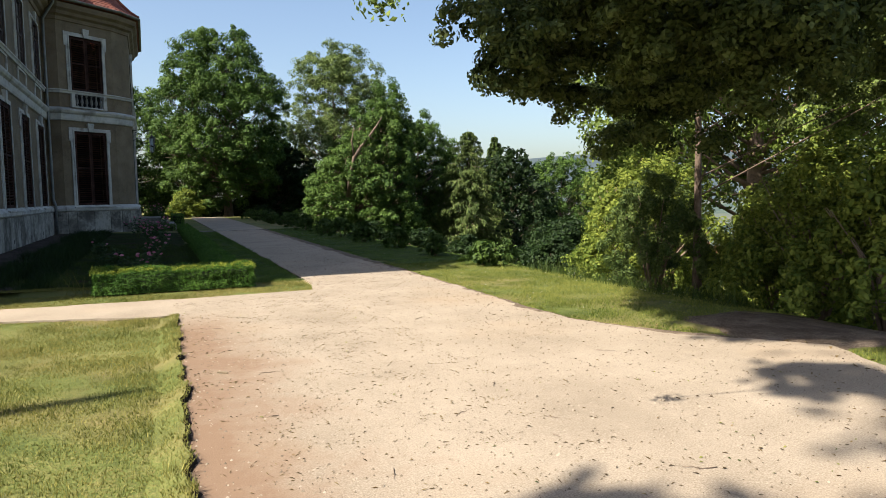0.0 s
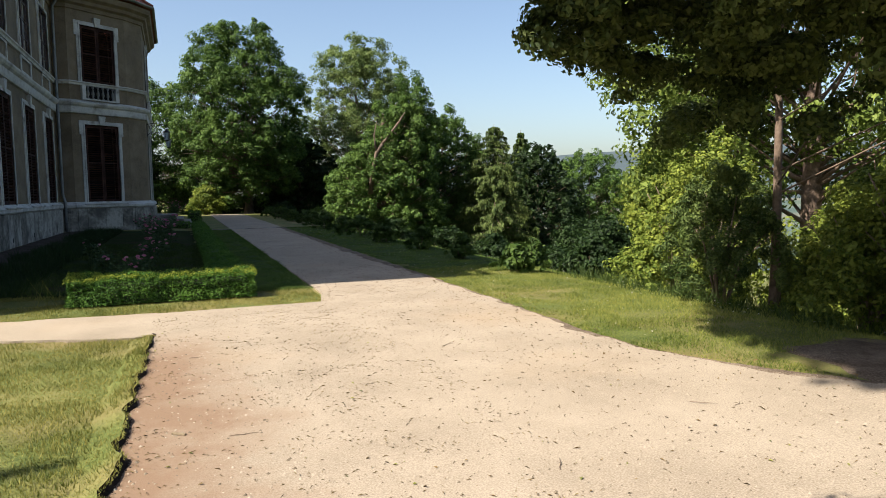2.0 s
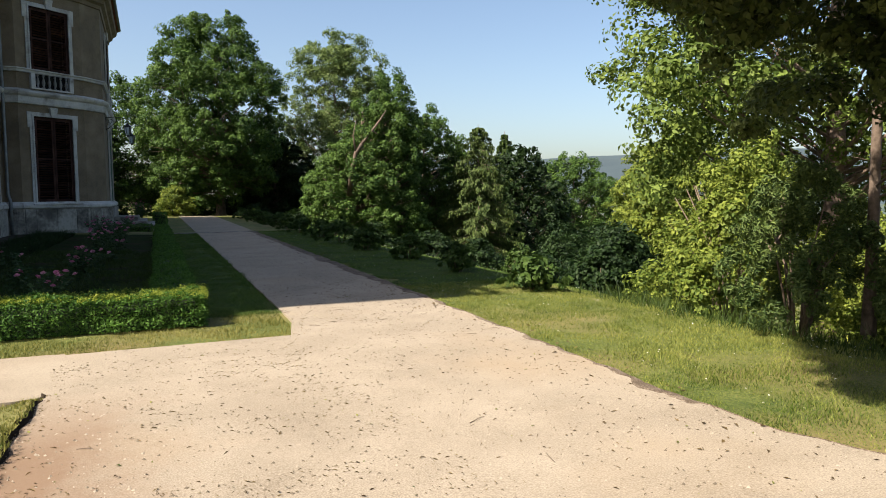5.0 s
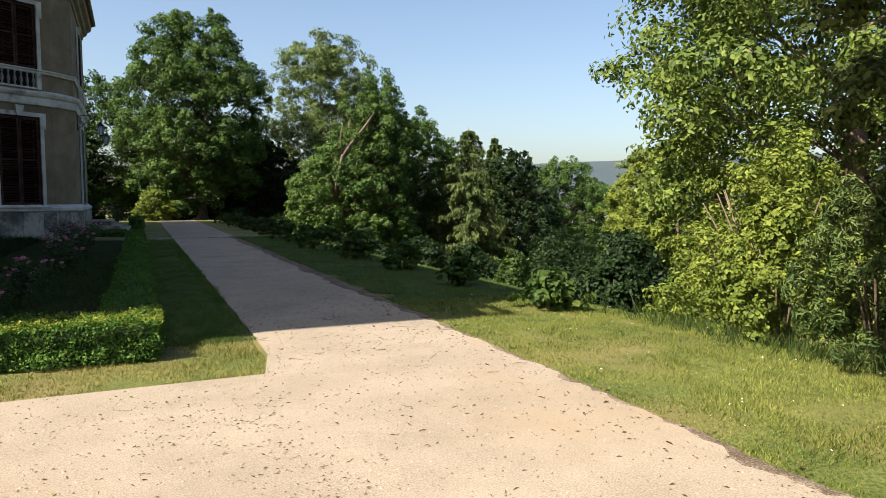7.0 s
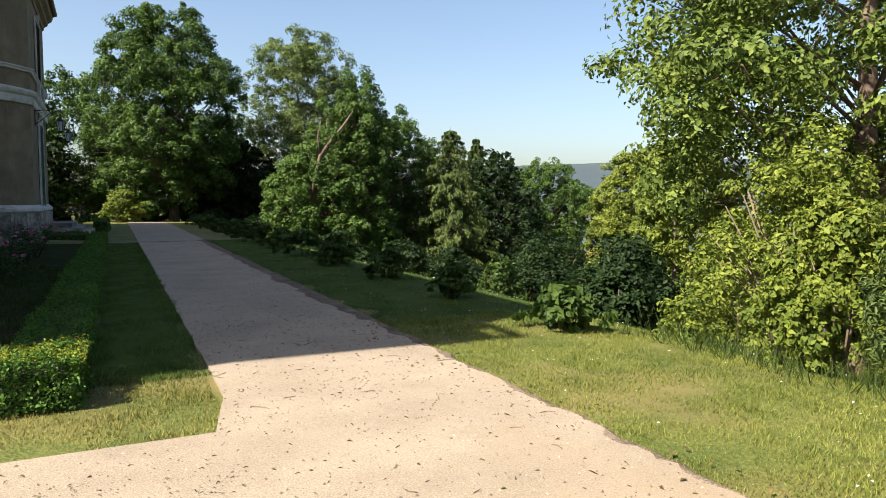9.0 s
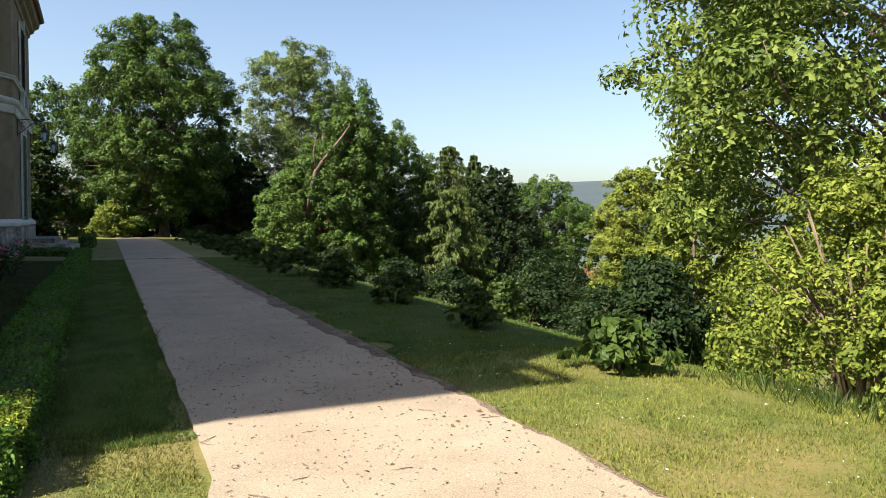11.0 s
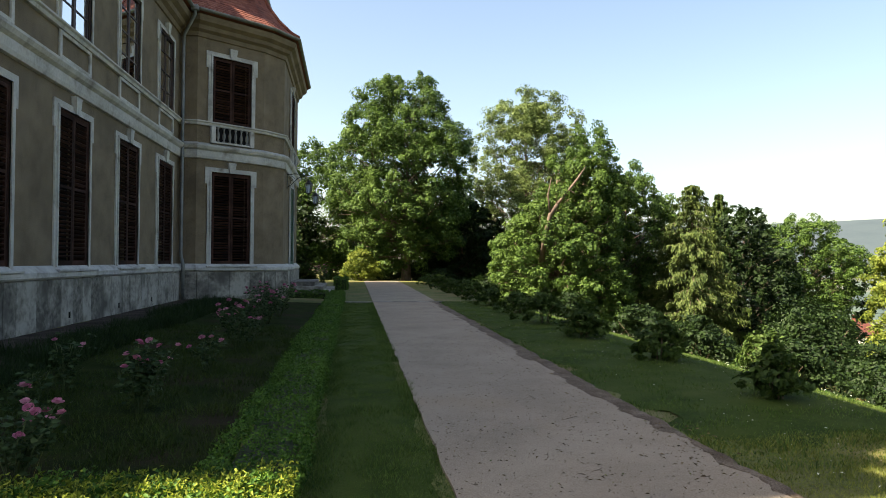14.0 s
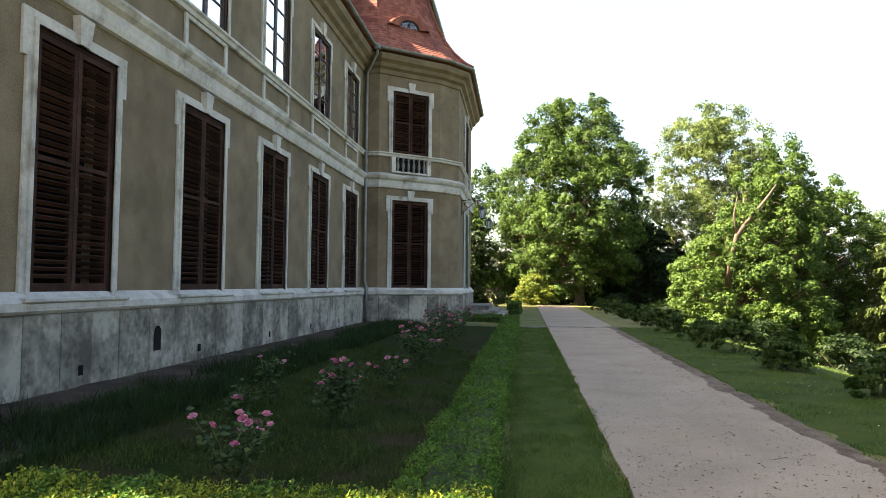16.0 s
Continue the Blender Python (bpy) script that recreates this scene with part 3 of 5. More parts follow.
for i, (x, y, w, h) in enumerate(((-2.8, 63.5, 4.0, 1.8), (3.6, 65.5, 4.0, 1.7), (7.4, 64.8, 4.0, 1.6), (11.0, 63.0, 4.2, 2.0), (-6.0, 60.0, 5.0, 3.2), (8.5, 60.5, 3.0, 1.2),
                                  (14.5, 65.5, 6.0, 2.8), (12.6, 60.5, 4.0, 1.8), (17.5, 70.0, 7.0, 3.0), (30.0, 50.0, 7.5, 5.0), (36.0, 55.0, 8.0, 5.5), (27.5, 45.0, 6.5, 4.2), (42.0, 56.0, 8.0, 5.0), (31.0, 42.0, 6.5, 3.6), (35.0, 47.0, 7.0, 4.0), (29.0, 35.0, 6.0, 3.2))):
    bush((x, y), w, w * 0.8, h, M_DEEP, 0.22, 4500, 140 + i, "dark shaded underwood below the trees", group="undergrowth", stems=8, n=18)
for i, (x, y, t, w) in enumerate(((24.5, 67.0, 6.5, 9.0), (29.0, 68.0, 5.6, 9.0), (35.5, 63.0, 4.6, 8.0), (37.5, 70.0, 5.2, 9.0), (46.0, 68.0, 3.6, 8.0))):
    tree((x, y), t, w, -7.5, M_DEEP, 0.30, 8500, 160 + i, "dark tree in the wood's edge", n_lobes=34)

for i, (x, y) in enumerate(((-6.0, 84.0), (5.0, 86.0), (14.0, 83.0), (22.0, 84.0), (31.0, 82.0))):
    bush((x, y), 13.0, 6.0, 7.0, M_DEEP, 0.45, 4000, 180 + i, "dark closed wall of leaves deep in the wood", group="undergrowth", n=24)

# village houses down in the valley
def village_house(x, y, turn, label):
    z = ground_z(x, y)
    root = thing("village_house", (x, y, z), label, "house", "houses in the valley")
    root.rotation_euler[2] = radians(turn)
    bm = bmesh.new()
    box(bm, -5, 5, -4, 4, -1, 4.5)
    part("wall", bm, M_TRIM, root, "whitewashed wall")
    bm = bmesh.new()
    ring = [[bm.verts.new((sx, py, pz)) for py, pz in ((-4.6, 4.2), (0, 8.2), (4.6, 4.2), (4.4, 3.95), (0, 7.8), (-4.4, 3.95))] for sx in (-5.4, 5.4)]
    for i in range(6):
        bm.faces.new((ring[0][i], ring[0][(i + 1) % 6], ring[1][(i + 1) % 6], ring[1][i]))
    for r in ring:
        bm.faces.new(r)
    bmesh.ops.recalc_face_normals(bm, faces=bm.faces)
    part("roof", bm, M_TILE, root, "red tiled roof")
    bm = bmesh.new()
    box(bm, 1.4, 2.2, 0.6, 1.4, 6.5, 9.2)
    part("chimney", bm, M_TILE, root)
    for i in range(3):
        bm = bmesh.new()
        box(bm, -3.4 + 2.8 * i, -2.4 + 2.8 * i, -4.02, -3.9, 1.2, 2.8)
        part("window", bm, M_DARK, root)


village_house(127.7, 169.0, 35, "small white village house with red roof")
village_house(150.0, 160.0, -20, "white village house with red roof among trees")

# dead limb that stands out of the old tree
LIMB = [([(-1.56, -2.4, 4.61), (-1.63, -3.4, 6.03), (-1.44, -4.0, 7.59), (-1.01, -4.0, 8.2)], [0.20, 0.17, 0.14, 0.12]), ([(-1.01, -4.0, 8.2), (-0.43, -4.1, 8.91), (0.27, -4.2, 9.85), (0.75, -4.2, 10.58)], [0.10, 0.09, 0.07, 0.03]), ([(-1.44, -4.0, 7.59), (-1.63, -4.1, 8.79), (-1.39, -4.0, 9.86)], [0.08, 0.05, 0.02]), ([(-0.24, -4.1, 9.13), (0.17, -4.2, 8.86)], [0.05, 0.02])]
me = tubes_mesh("dead_limb", LIMB, 8)
finish("dead_limb", me, M_BARK, snag_tree, "pale bare dead limb", True).location = (0.15, 1.3, 0.0)

# the valley side beside the gravel
big = crown_lobes(np.random.default_rng(19), 15.5 - ground_z(19.2, 18.1), 13.9, 1.2 - ground_z(19.2, 18.1), 100, "round", 0.85)
big = [(c, r) for c, r in big if not (-0.835 * c[0] - 0.55 * c[1] > 0.2 and abs(0.55 * c[0] - 0.835 * c[1] + 0.6) < 1.3 and c[2] < 12.5)
       and noise.noise((c[0] * 0.4 + 2.1, c[1] * 0.4, c[2] * 0.4)) > -0.22]
tree((19.2, 18.1), 15.5, 14.6, 1.2, M_MAPLE, 0.165, 120000, 19, "large maple with reddish trunk and bright green leaves", bark=M_BARK_RED, radius=0.40, lobes=big, trunk_top=0.9, tufts=12)
tree((17.4, 22.8), 3.4, 3.4, -2.4, M_LILAC, 0.13, 22000, 34, "small yellowish green tree on the slope", n_lobes=30, tufts=8)
tree((33.5, 43.4), 4.6, 6.6, -5.0, M_LILAC, 0.17, 60000, 33, "yellowish green tree lower on the valley side", n_lobes=84, tufts=10)
tree((21.6, 27.0), 4.2, 4.2, -2.4, M_MAPLE, 0.15, 22000, 35, "young tree on the slope with dull leaves", n_lobes=30, tufts=8)
bush((11.4, 13.9), 4.6, 4.4, 4.1, M_LILAC, 0.08, 24000, 24, "tall yellow-green lilac bush with bare stems", stems=60, n=40, puff=0.62, tufts=7)
bush((14.6, 12.0), 4.2, 4.2, 4.2, M_LILAC, 0.085, 24000, 36, "yellow-green lilac bush lower on the slope", stems=24, n=34, tufts=8, puff=0.8)
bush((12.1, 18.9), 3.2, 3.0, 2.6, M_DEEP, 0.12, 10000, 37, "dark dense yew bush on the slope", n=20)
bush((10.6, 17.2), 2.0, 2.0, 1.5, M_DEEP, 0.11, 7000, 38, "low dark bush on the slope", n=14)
bush((14.8, 18.0), 4.6, 4.2, 3.9, M_LILAC, 0.10, 15000, 61, "dull yellow-green thicket on the slope under the maple", n=34, tufts=8, puff=0.8)
bush((17.6, 15.4), 4.6, 4.6, 4.6, M_LILAC, 0.11, 14000, 62, "tall thicket lower on the slope", n=24)
bush((14.4, 21.0), 3.4, 3.0, 3.0, M_DEEP, 0.14, 10000, 39, "dark shaded undergrowth beneath the maple")
bush((7.9, 9.6), 1.9, 1.8, 2.0, M_PALE_SPRUCE, 0.07, 20000, 40, "feathery green juniper at the lawn's edge", stems=14, n=26, aspect=0.25, upright=True, twig=M_BARK, tufts=7, puff=0.9)
bush((9.5, 8.4), 2.8, 2.6, 2.5, M_LILAC, 0.07, 22000, 25, "leafy yellow-green bush under the overhanging tree", stems=26, n=40, puff=0.7, tufts=8)
bush((8.7, 7.0), 2.6, 2.6, 2.6, M_LILAC, 0.07, 20000, 41, "leafy bush with thin bare stems", stems=26, n=40, puff=0.7, tufts=8)
bush((8.4, 11.2), 1.7, 1.6, 1.9, M_LILAC, 0.07, 13000, 42, "yellow-green young bush beside the yew", n=26, tufts=7, puff=0.8)
bush((8.0, 5.5), 2.2, 2.2, 2.1, M_LILAC, 0.08, 16000, 43, "low green bush at the bend of the gravel", n=30, stems=20, tufts=8, puff=0.75)
bush((10.4, 5.2), 2.6, 2.6, 2.6, M_LILAC, 0.08, 16000, 63, "leafy green bush on the bank", n=30, tufts=8, puff=0.8)
bush((12.5, 8.6), 3.0, 3.0, 3.4, M_LILAC, 0.085, 20000, 44, "tall leafy bush on the falling bank", n=30, tufts=8, puff=0.8)

# the tree whose branches hang over the gravel
gz = ground_z(8.4, 9.1)
HANG, hr = [], np.random.default_rng(52)
while len(HANG) < 120:
    x, y = 2.9 + 7.0 * hr.random() ** 1.4, hr.uniform(4.4, 9.4)
    low = max(2.2, 2.5 - 0.1 * (x - 2.9)) + 0.45 * hr.random()
    z = low + (2.0 + 0.29 * math.hypot(x, y) - low) * hr.random()
    fall = x + 0.944 * z
    if x < 2.9 + 0.5 * abs(y - 6.2) or y > 4.2 + 0.78 * x and z < 2.1 + 0.33 * math.hypot(x - 1.4, y - 5.2):
        continue
    if fall > 8.6 and hr.random() < 0.6:
        continue
    if fall < 5.5 or y + 0.21 * z > 6.2 + 1.0 * (fall - 5.0):
        continue
    r = 0.34 + 0.10 * min(4.0, x - 2.9) * hr.random()
    HANG.append(((x - 8.4, y - 9.1, z - gz), (r, r, r * 0.75)))
tree((8.4, 9.1), 9.4, 9.0, 2.6, M_SHADED_MAPLE, 0.064, 170000, 20, "slender maple with shaded branches hanging over the gravel", radius=0.075, lobes=HANG, limbs=HANG[::14], tufts=9, spread=1.15, trunk_top=0.85)

# an unseen tall tree, inferred from shadows; its crown pieces are placed to shade the maple and ground
SHADE = [((x + 7.5, y + 2.5, z), (r, r, r * 0.85)) for x, y, z, r in (
    (-4.6, 1.5, 10.0, 0.4), (-4.3, 1.0, 10.2, 0.38), (-7.5, 0.2, 10.0, 0.35), (-8.0, -1.0, 18.0, 2.0), (-9.5, -3.0, 16.0, 2.0), (-6.0, -3.5, 15.0, 2.0))]
SHADE += [((x - 10.37 + 7.5, y - 2.28 + 2.5, 11.0), (r, r, r * 0.85)) for x, y, r in ((6.0, 5.5, 0.6), (6.7, 5.1, 0.7), (6.5, 6.2, 0.6), (7.4, 5.9, 0.8))]
# extra unseen crown pieces, sunward of the hanging boughs, to keep them in shade
for (cx, cy, cz), r in HANG[::2]:
    x, y, z = cx + 8.4, cy + 9.1, cz + gz
    fall = x + 0.944 * z
    if 6.4 < fall < 8.7 and y + 0.21 * z < 5.6 + 1.0 * (fall - 5.0):
        SHADE.append(((x + sd.x * 14.0 + 7.5, y + sd.y * 14.0 + 2.5, z + sd.z * 14.0), (0.8, 0.8, 0.7)))
shade_tree = tree((-7.5, -2.5), 21.0, 9.0, 10.0, M_MAPLE, 0.30, 40000, 45, "tall unseen tree placed to cast shade over the gravel", lobes=SHADE, limbs=SHADE[3:6], tight=0.34, radius=0.10)

# unseen branch added to cast the strip of shadow across the lawn
finish("shade_branch", tubes_mesh("shade_branch", [([(0.0, 0.0, 8.0), (-2.6, 4.6, 9.4), (-3.7, 5.83, 10.0)], [0.03, 0.025, 0.05]),
                                                  ([(-3.7, 5.83, 10.0), (-3.2, 5.93, 10.05), (-2.5, 6.06, 9.97), (-1.95, 6.17, 10.0)], [0.07, 0.10, 0.11, 0.04])], 6), M_BARK, shade_tree, "unseen branch that casts a strip of shade on the lawn")
rs = np.random.default_rng(7)
spray = np.array([1.09 + 7.5, 3.33 + 2.5, 2.44]) + rs.normal(size=(85, 3)) * [0.07, 0.05, 0.04]
finish("hanging_spray", leaf_mesh("hanging_spray", spray, rs.normal(size=(85, 3)) + [0, 0, 0.4], 0.025 + 0.03 * rs.random(85), 0.6, 7), M_MAPLE, shade_tree, "leafy twig hanging over the gravel")["kind"] = "stuff"
finish("hanging_twig", tubes_mesh("hanging_twig", [([(7.6, 4.4, 5.6), (8.2, 5.2, 4.2), (8.57, 5.83, 2.5)], [0.02, 0.010, 0.003])], 5), M_BARK, shade_tree)

# shrubs in the lawn along the path
bush((6.4, 13.1), 1.0, 0.95, 0.5, M_SHRUB, 0.12, 1200, 26, "single leafy peony shrub in sun", stems=12, n=12)
for i, y in enumerate((15.9, 18.9, 21.9, 25.0, 28.1, 31.3, 34.3, 37.2, 40.6, 44.3, 48.0, 51.5)):
    w = (0.72, 0.95, 1.1, 1.45)[i] if i < 4 else 1.2
    bush((6.35 + 0.1 * math.sin(i * 2.1), y), w, w, 0.36 + 0.27 * w, M_SHRUB, 0.085, 2600, 80 + i, "low rounded dark green shrub in the lawn", group="row of shrubs", n=14)


# ---- house ----
def frame_on(origin, along, z=0.0):
    """Local axes on a wall: x along it, y outwards, z up."""
    u = Vector((along[0], along[1], 0)).normalized()
    n = Vector((u.y, -u.x, 0))
    return Matrix(((u.x, n.x, 0, origin[0]), (u.y, n.y, 0, origin[1]), (0, 0, 1, z), (0, 0, 0, 1)))


FOOT = [(-4.02, 11.3), (-4.02, 33.1), (-3.45, 33.1), (-1.45, 34.7), (-0.82, 35.6), (-0.88, 42.6), (-1.6, 43.8), (-3.45, 45.4), (-4.02, 45.4), (-4.02, 54.0)]
RING = [(-16.0, 11.3)] + FOOT + [(-16.0, 54.0)]


def offset_line(path, d):
    """The path moved d outwards (to its right), with mitred corners; the ends stay square."""
    out = []
    for i, p in enumerate(path):
        p = Vector(p)
        ns = []
        for a, b in ((i - 1, i), (i, i + 1)):
            if a >= 0 and b < len(path):
                e = (Vector(path[b]) - Vector(path[a])).normalized()
                ns.append(Vector((e.y, -e.x)))
        n = ns[0] if len(ns) == 1 else (ns[0] + ns[1]) / (1 + ns[0].dot(ns[1]))
        out.append(p + n * d)
    return out


def sweep(profile, path=RING, ):
    """A closed moulding profile (out, up) run along a line of wall."""
    bm = bmesh.new()
    loops = []
    for d, z in profile:
        loops.append([bm.verts.new((*p, z)) for p in offset_line(path, d)])
    k = len(profile)
    for a in range(k):
        b = (a + 1) % k
        for i in range(len(path) - 1):
            bm.faces.new((loops[a][i], loops[a][i + 1], loops[b][i + 1], loops[b][i]))
    bm.faces.new([l[0] for l in loops])
    bm.faces.new([l[-1] for l in reversed(loops)])
    bmesh.ops.recalc_face_normals(bm, faces=bm.faces)
    return bm


house = thing("house", (0, 0, 0), "two-storey ochre manor house with white trim and red roof", "house")
SILL, HEAD, SILL2, HEAD2, TOP = 1.25, 4.47, 6.12, 8.45, 9.45
THICK = 0.42


def wall_run(p, q, openings):
    """One straight stretch of wall with its openings (along, half width) cut through both storeys."""
    m = frame_on(p, (q[0] - p[0], q[1] - p[1]))
    length = math.dist(p, q)
    xs = sorted({0.0, length, *(c - h for c, h in openings), *(c + h for c, h in openings)})
    zs = [0.0, SILL, HEAD, SILL2, HEAD2, TOP]
    solid = lambda i, j: 0 <= i < len(xs) - 1 and 0 <= j < 5 and not (j in (1, 3) and any(c - h - 0.01 < xs[i] and xs[i + 1] < c + h + 0.01 for c, h in openings))
    bm = bmesh.new()
    v = {(i, j, k): bm.verts.new(m @ Vector((x, -THICK * k, z))) for i, x in enumerate(xs) for j, z in enumerate(zs) for k in (0, 1)}
    for i in range(len(xs) - 1):
        for j in range(5):
            if not solid(i, j):
                continue
            bm.faces.new((v[i, j, 0], v[i, j + 1, 0], v[i + 1, j + 1, 0], v[i + 1, j, 0]))
            bm.faces.new((v[i, j, 1], v[i + 1, j, 1], v[i + 1, j + 1, 1], v[i, j + 1, 1]))
            for di, dj, p0, p1 in ((-1, 0, (i, j), (i, j + 1)), (1, 0, (i + 1, j + 1), (i + 1, j)), (0, -1, (i + 1, j), (i, j)), (0, 1, (i, j + 1), (i + 1, j + 1))):
                if not solid(i + di, j + dj):
                    bm.faces.new((v[(*p0, 0)], v[(*p0, 1)], v[(*p1, 1)], v[(*p1, 0)]))
    bmesh.ops.recalc_face_normals(bm, faces=bm.faces)
    part("wall", bm, M_PLASTER, house)


BAY = 3.53
MAIN = [(12.88 + BAY * i + 0.81 - 11.3, 0.81) for i in range(6)]
wall_run(FOOT[0], FOOT[1], MAIN)
wall_run(FOOT[1], FOOT[2], [])
wall_run(FOOT[2], FOOT[3], [(1.28, 0.75)])
wall_run(FOOT[3], FOOT[4], [])
wall_run(FOOT[4], FOOT[5], [(3.34, 0.8)])
wall_run(FOOT[5], FOOT[6], [])
wall_run(FOOT[6], FOOT[7], [(1.2, 0.75)])
wall_run(FOOT[7], FOOT[8], [])
wall_run(FOOT[8], FOOT[9], [])
bm = bmesh.new()
box(bm, -16, -4.44, 11.3, 11.7, 0, TOP)
box(bm, -16, -4.44, 53.6, 54, 0, TOP)
box(bm, -16, -15.6, 11.7, 53.6, 0, TOP)
part("wall", bm, M_PLASTER, house)
bm = bmesh.new()
box(bm, -15.5, -5.6, 12, 53, 0.1, TOP - 0.1)
box(bm, -5.5, -2.6, 35.2, 43.2, 0.1, TOP - 0.1)
part("interior", bm, M_DARK, house, "black boxes that stand in for unlit rooms behind the windows")

# mouldings that run round the walls
part("belt_course", sweep([(0.005, 4.88), (0.07, 4.90), (0.09, 4.98), (0.09, 5.16), (0.16, 5.22), (0.20, 5.30), (0.20, 5.35), (0.10, 5.38), (0.005, 5.44)]), M_TRIM, house, "white moulded belt course")
part("sill_band", sweep([(0.005, 6.02), (0.07, 6.03), (0.09, 6.10), (0.13, 6.13), (0.13, 6.17), (0.005, 6.19)]), M_TRIM, house, "white sill band")
part("cornice", sweep([(0.005, 9.0), (0.05, 9.02), (0.08, 9.16), (0.20, 9.24), (0.24, 9.36), (0.38, 9.46), (0.42, 9.58), (0.42, 9.66), (0.005, 9.70)]), M_PLASTER, house, "moulded plaster cornice")
part("plinth_cap", sweep([(0.005, 1.06), (0.12, 1.06), (0.16, 1.10), (0.16, 1.19), (0.06, 1.28), (0.005, 1.32)]), M_TRIM, house, "flaking white plinth moulding")
part("plinth", sweep([(0.004, 0.0), (0.085, 0.0), (0.085, 1.055), (0.004, 1.055)]), M_PLINTH, house, "grey plinth core")
gut = [(0.52 + 0.085 * math.cos(a), 9.80 + 0.085 * math.sin(a)) for a in [math.pi + math.pi * i / 6 for i in range(7)]]
gut += [(x * 0.87 + 0.52 * 0.13, z + 0.012) for x, z in reversed(gut)]
part("gutter", sweep(gut), M_LEAD, house, "grey zinc gutter")


# roof: a bell-cast slope in courses of small flat tiles
def roof_point(s):
    """Distance up the slope to (inset, height)."""
    pts = [(-0.54, 9.80), (-0.26, 9.98), (0.20, 10.42), (0.62, 11.0), (0.98, 11.75), (1.26, 12.5), (1.45, 13.2)]
    for a, b in zip(pts, pts[1:]):
        d = math.dist(a, b)
        if s <= d:
            return a[0] + (b[0] - a[0]) * s / d, a[1] + (b[1] - a[1]) * s / d
        s -= d
    return pts[-1]


def roof_tiles():
    rng = random.Random(5)
    vs, fs = [], []
    step, wide, s, course = 0.155, 0.17, 0.0, 0
    while s < 4.1:
        (d0, z0), (d1, z1) = roof_point(s), roof_point(s + step * 1.25)
        lo, hi = offset_line(FOOT, -d0), offset_line(FOOT, -d1)
        for i in range(len(FOOT) - 1):
            a, b, c, d = lo[i], lo[i + 1], hi[i], hi[i + 1]
            k = max(1, round((a - b).length / wide))
            shift = 0.5 if course % 2 else 0.0
            for j in range(k + (1 if shift else 0)):
                f0, f1 = max(0, (j - shift) / k), min(1, (j + 1 - shift) / k)
                gap = 0.012 / k
                lift = 0.022 + rng.uniform(-0.006, 0.008)
                p = [a.lerp(b, f0 + gap), a.lerp(b, f1 - gap), c.lerp(d, f1 - gap), c.lerp(d, f0 + gap)]
                o = len(vs)
                vs += [(*p[0], z0 + lift), (*p[1], z0 + lift), (*p[2], z1 + 0.002), (*p[3], z1 + 0.002), (*p[0], z0 - 0.01), (*p[1], z0 - 0.01)]
                fs += [(o, o + 1, o + 2, o + 3), (o + 4, o + 5, o + 1, o)]
        s += step
        course += 1
    me = bpy.data.meshes.new("roof_tiles")
    me.from_pydata(vs, [], fs)
    return me


roof = part("roof", sweep([(0.52, 9.79), (0.25, 9.97), (-0.20, 10.41), (-0.62, 10.99), (-0.98, 11.74), (-1.26, 12.49), (-1.45, 13.19), (-1.6, 13.19), (-1.6, 9.72), (0.52, 9.72)], FOOT), M_TILE, house, "red clay tiled roof")
tagged(finish("tile", roof_tiles(), M_TILE, roof, "courses of small red clay tiles"), kind="stuff")
part("roof_curb", sweep([(-1.30, 13.14), (-1.22, 13.2), (-1.22, 13.34), (-1.5, 13.4), (-1.7, 13.3)], FOOT), M_LEAD, house, "dark metal curb of the mansard")
part("upper_roof", sweep([(-1.45, 13.36), (-5.0, 15.4), (-5.1, 13.3)], [(-4.02, 11.3), (-4.02, 54)]), M_TILE, house, "upper roof slope")
bm = bmesh.new()
box(bm, -15.0, -9.0, 11.35, 53.9, 13.1, 15.36)
box(bm, -15.0, -5.6, 11.34, 53.92, 9.71, 13.25)
part("roof_core", bm, M_TILE, house)

# hip ridge tiles at the corners of the bay
for i in (3, 4, 5, 6):
    pts = []
    for k in range(13):
        d, z = roof_point(4.15 * k / 12)
        p = offset_line(FOOT, -d)[i]
        pts.append((p.x, p.y, z + 0.05))
    if i in (4, 5):
        me = tubes_mesh("hip_ridge", [(pts, [0.065] * 13)], 8)
        finish("hip_ridge", me, M_TILE, house, smooth=True)


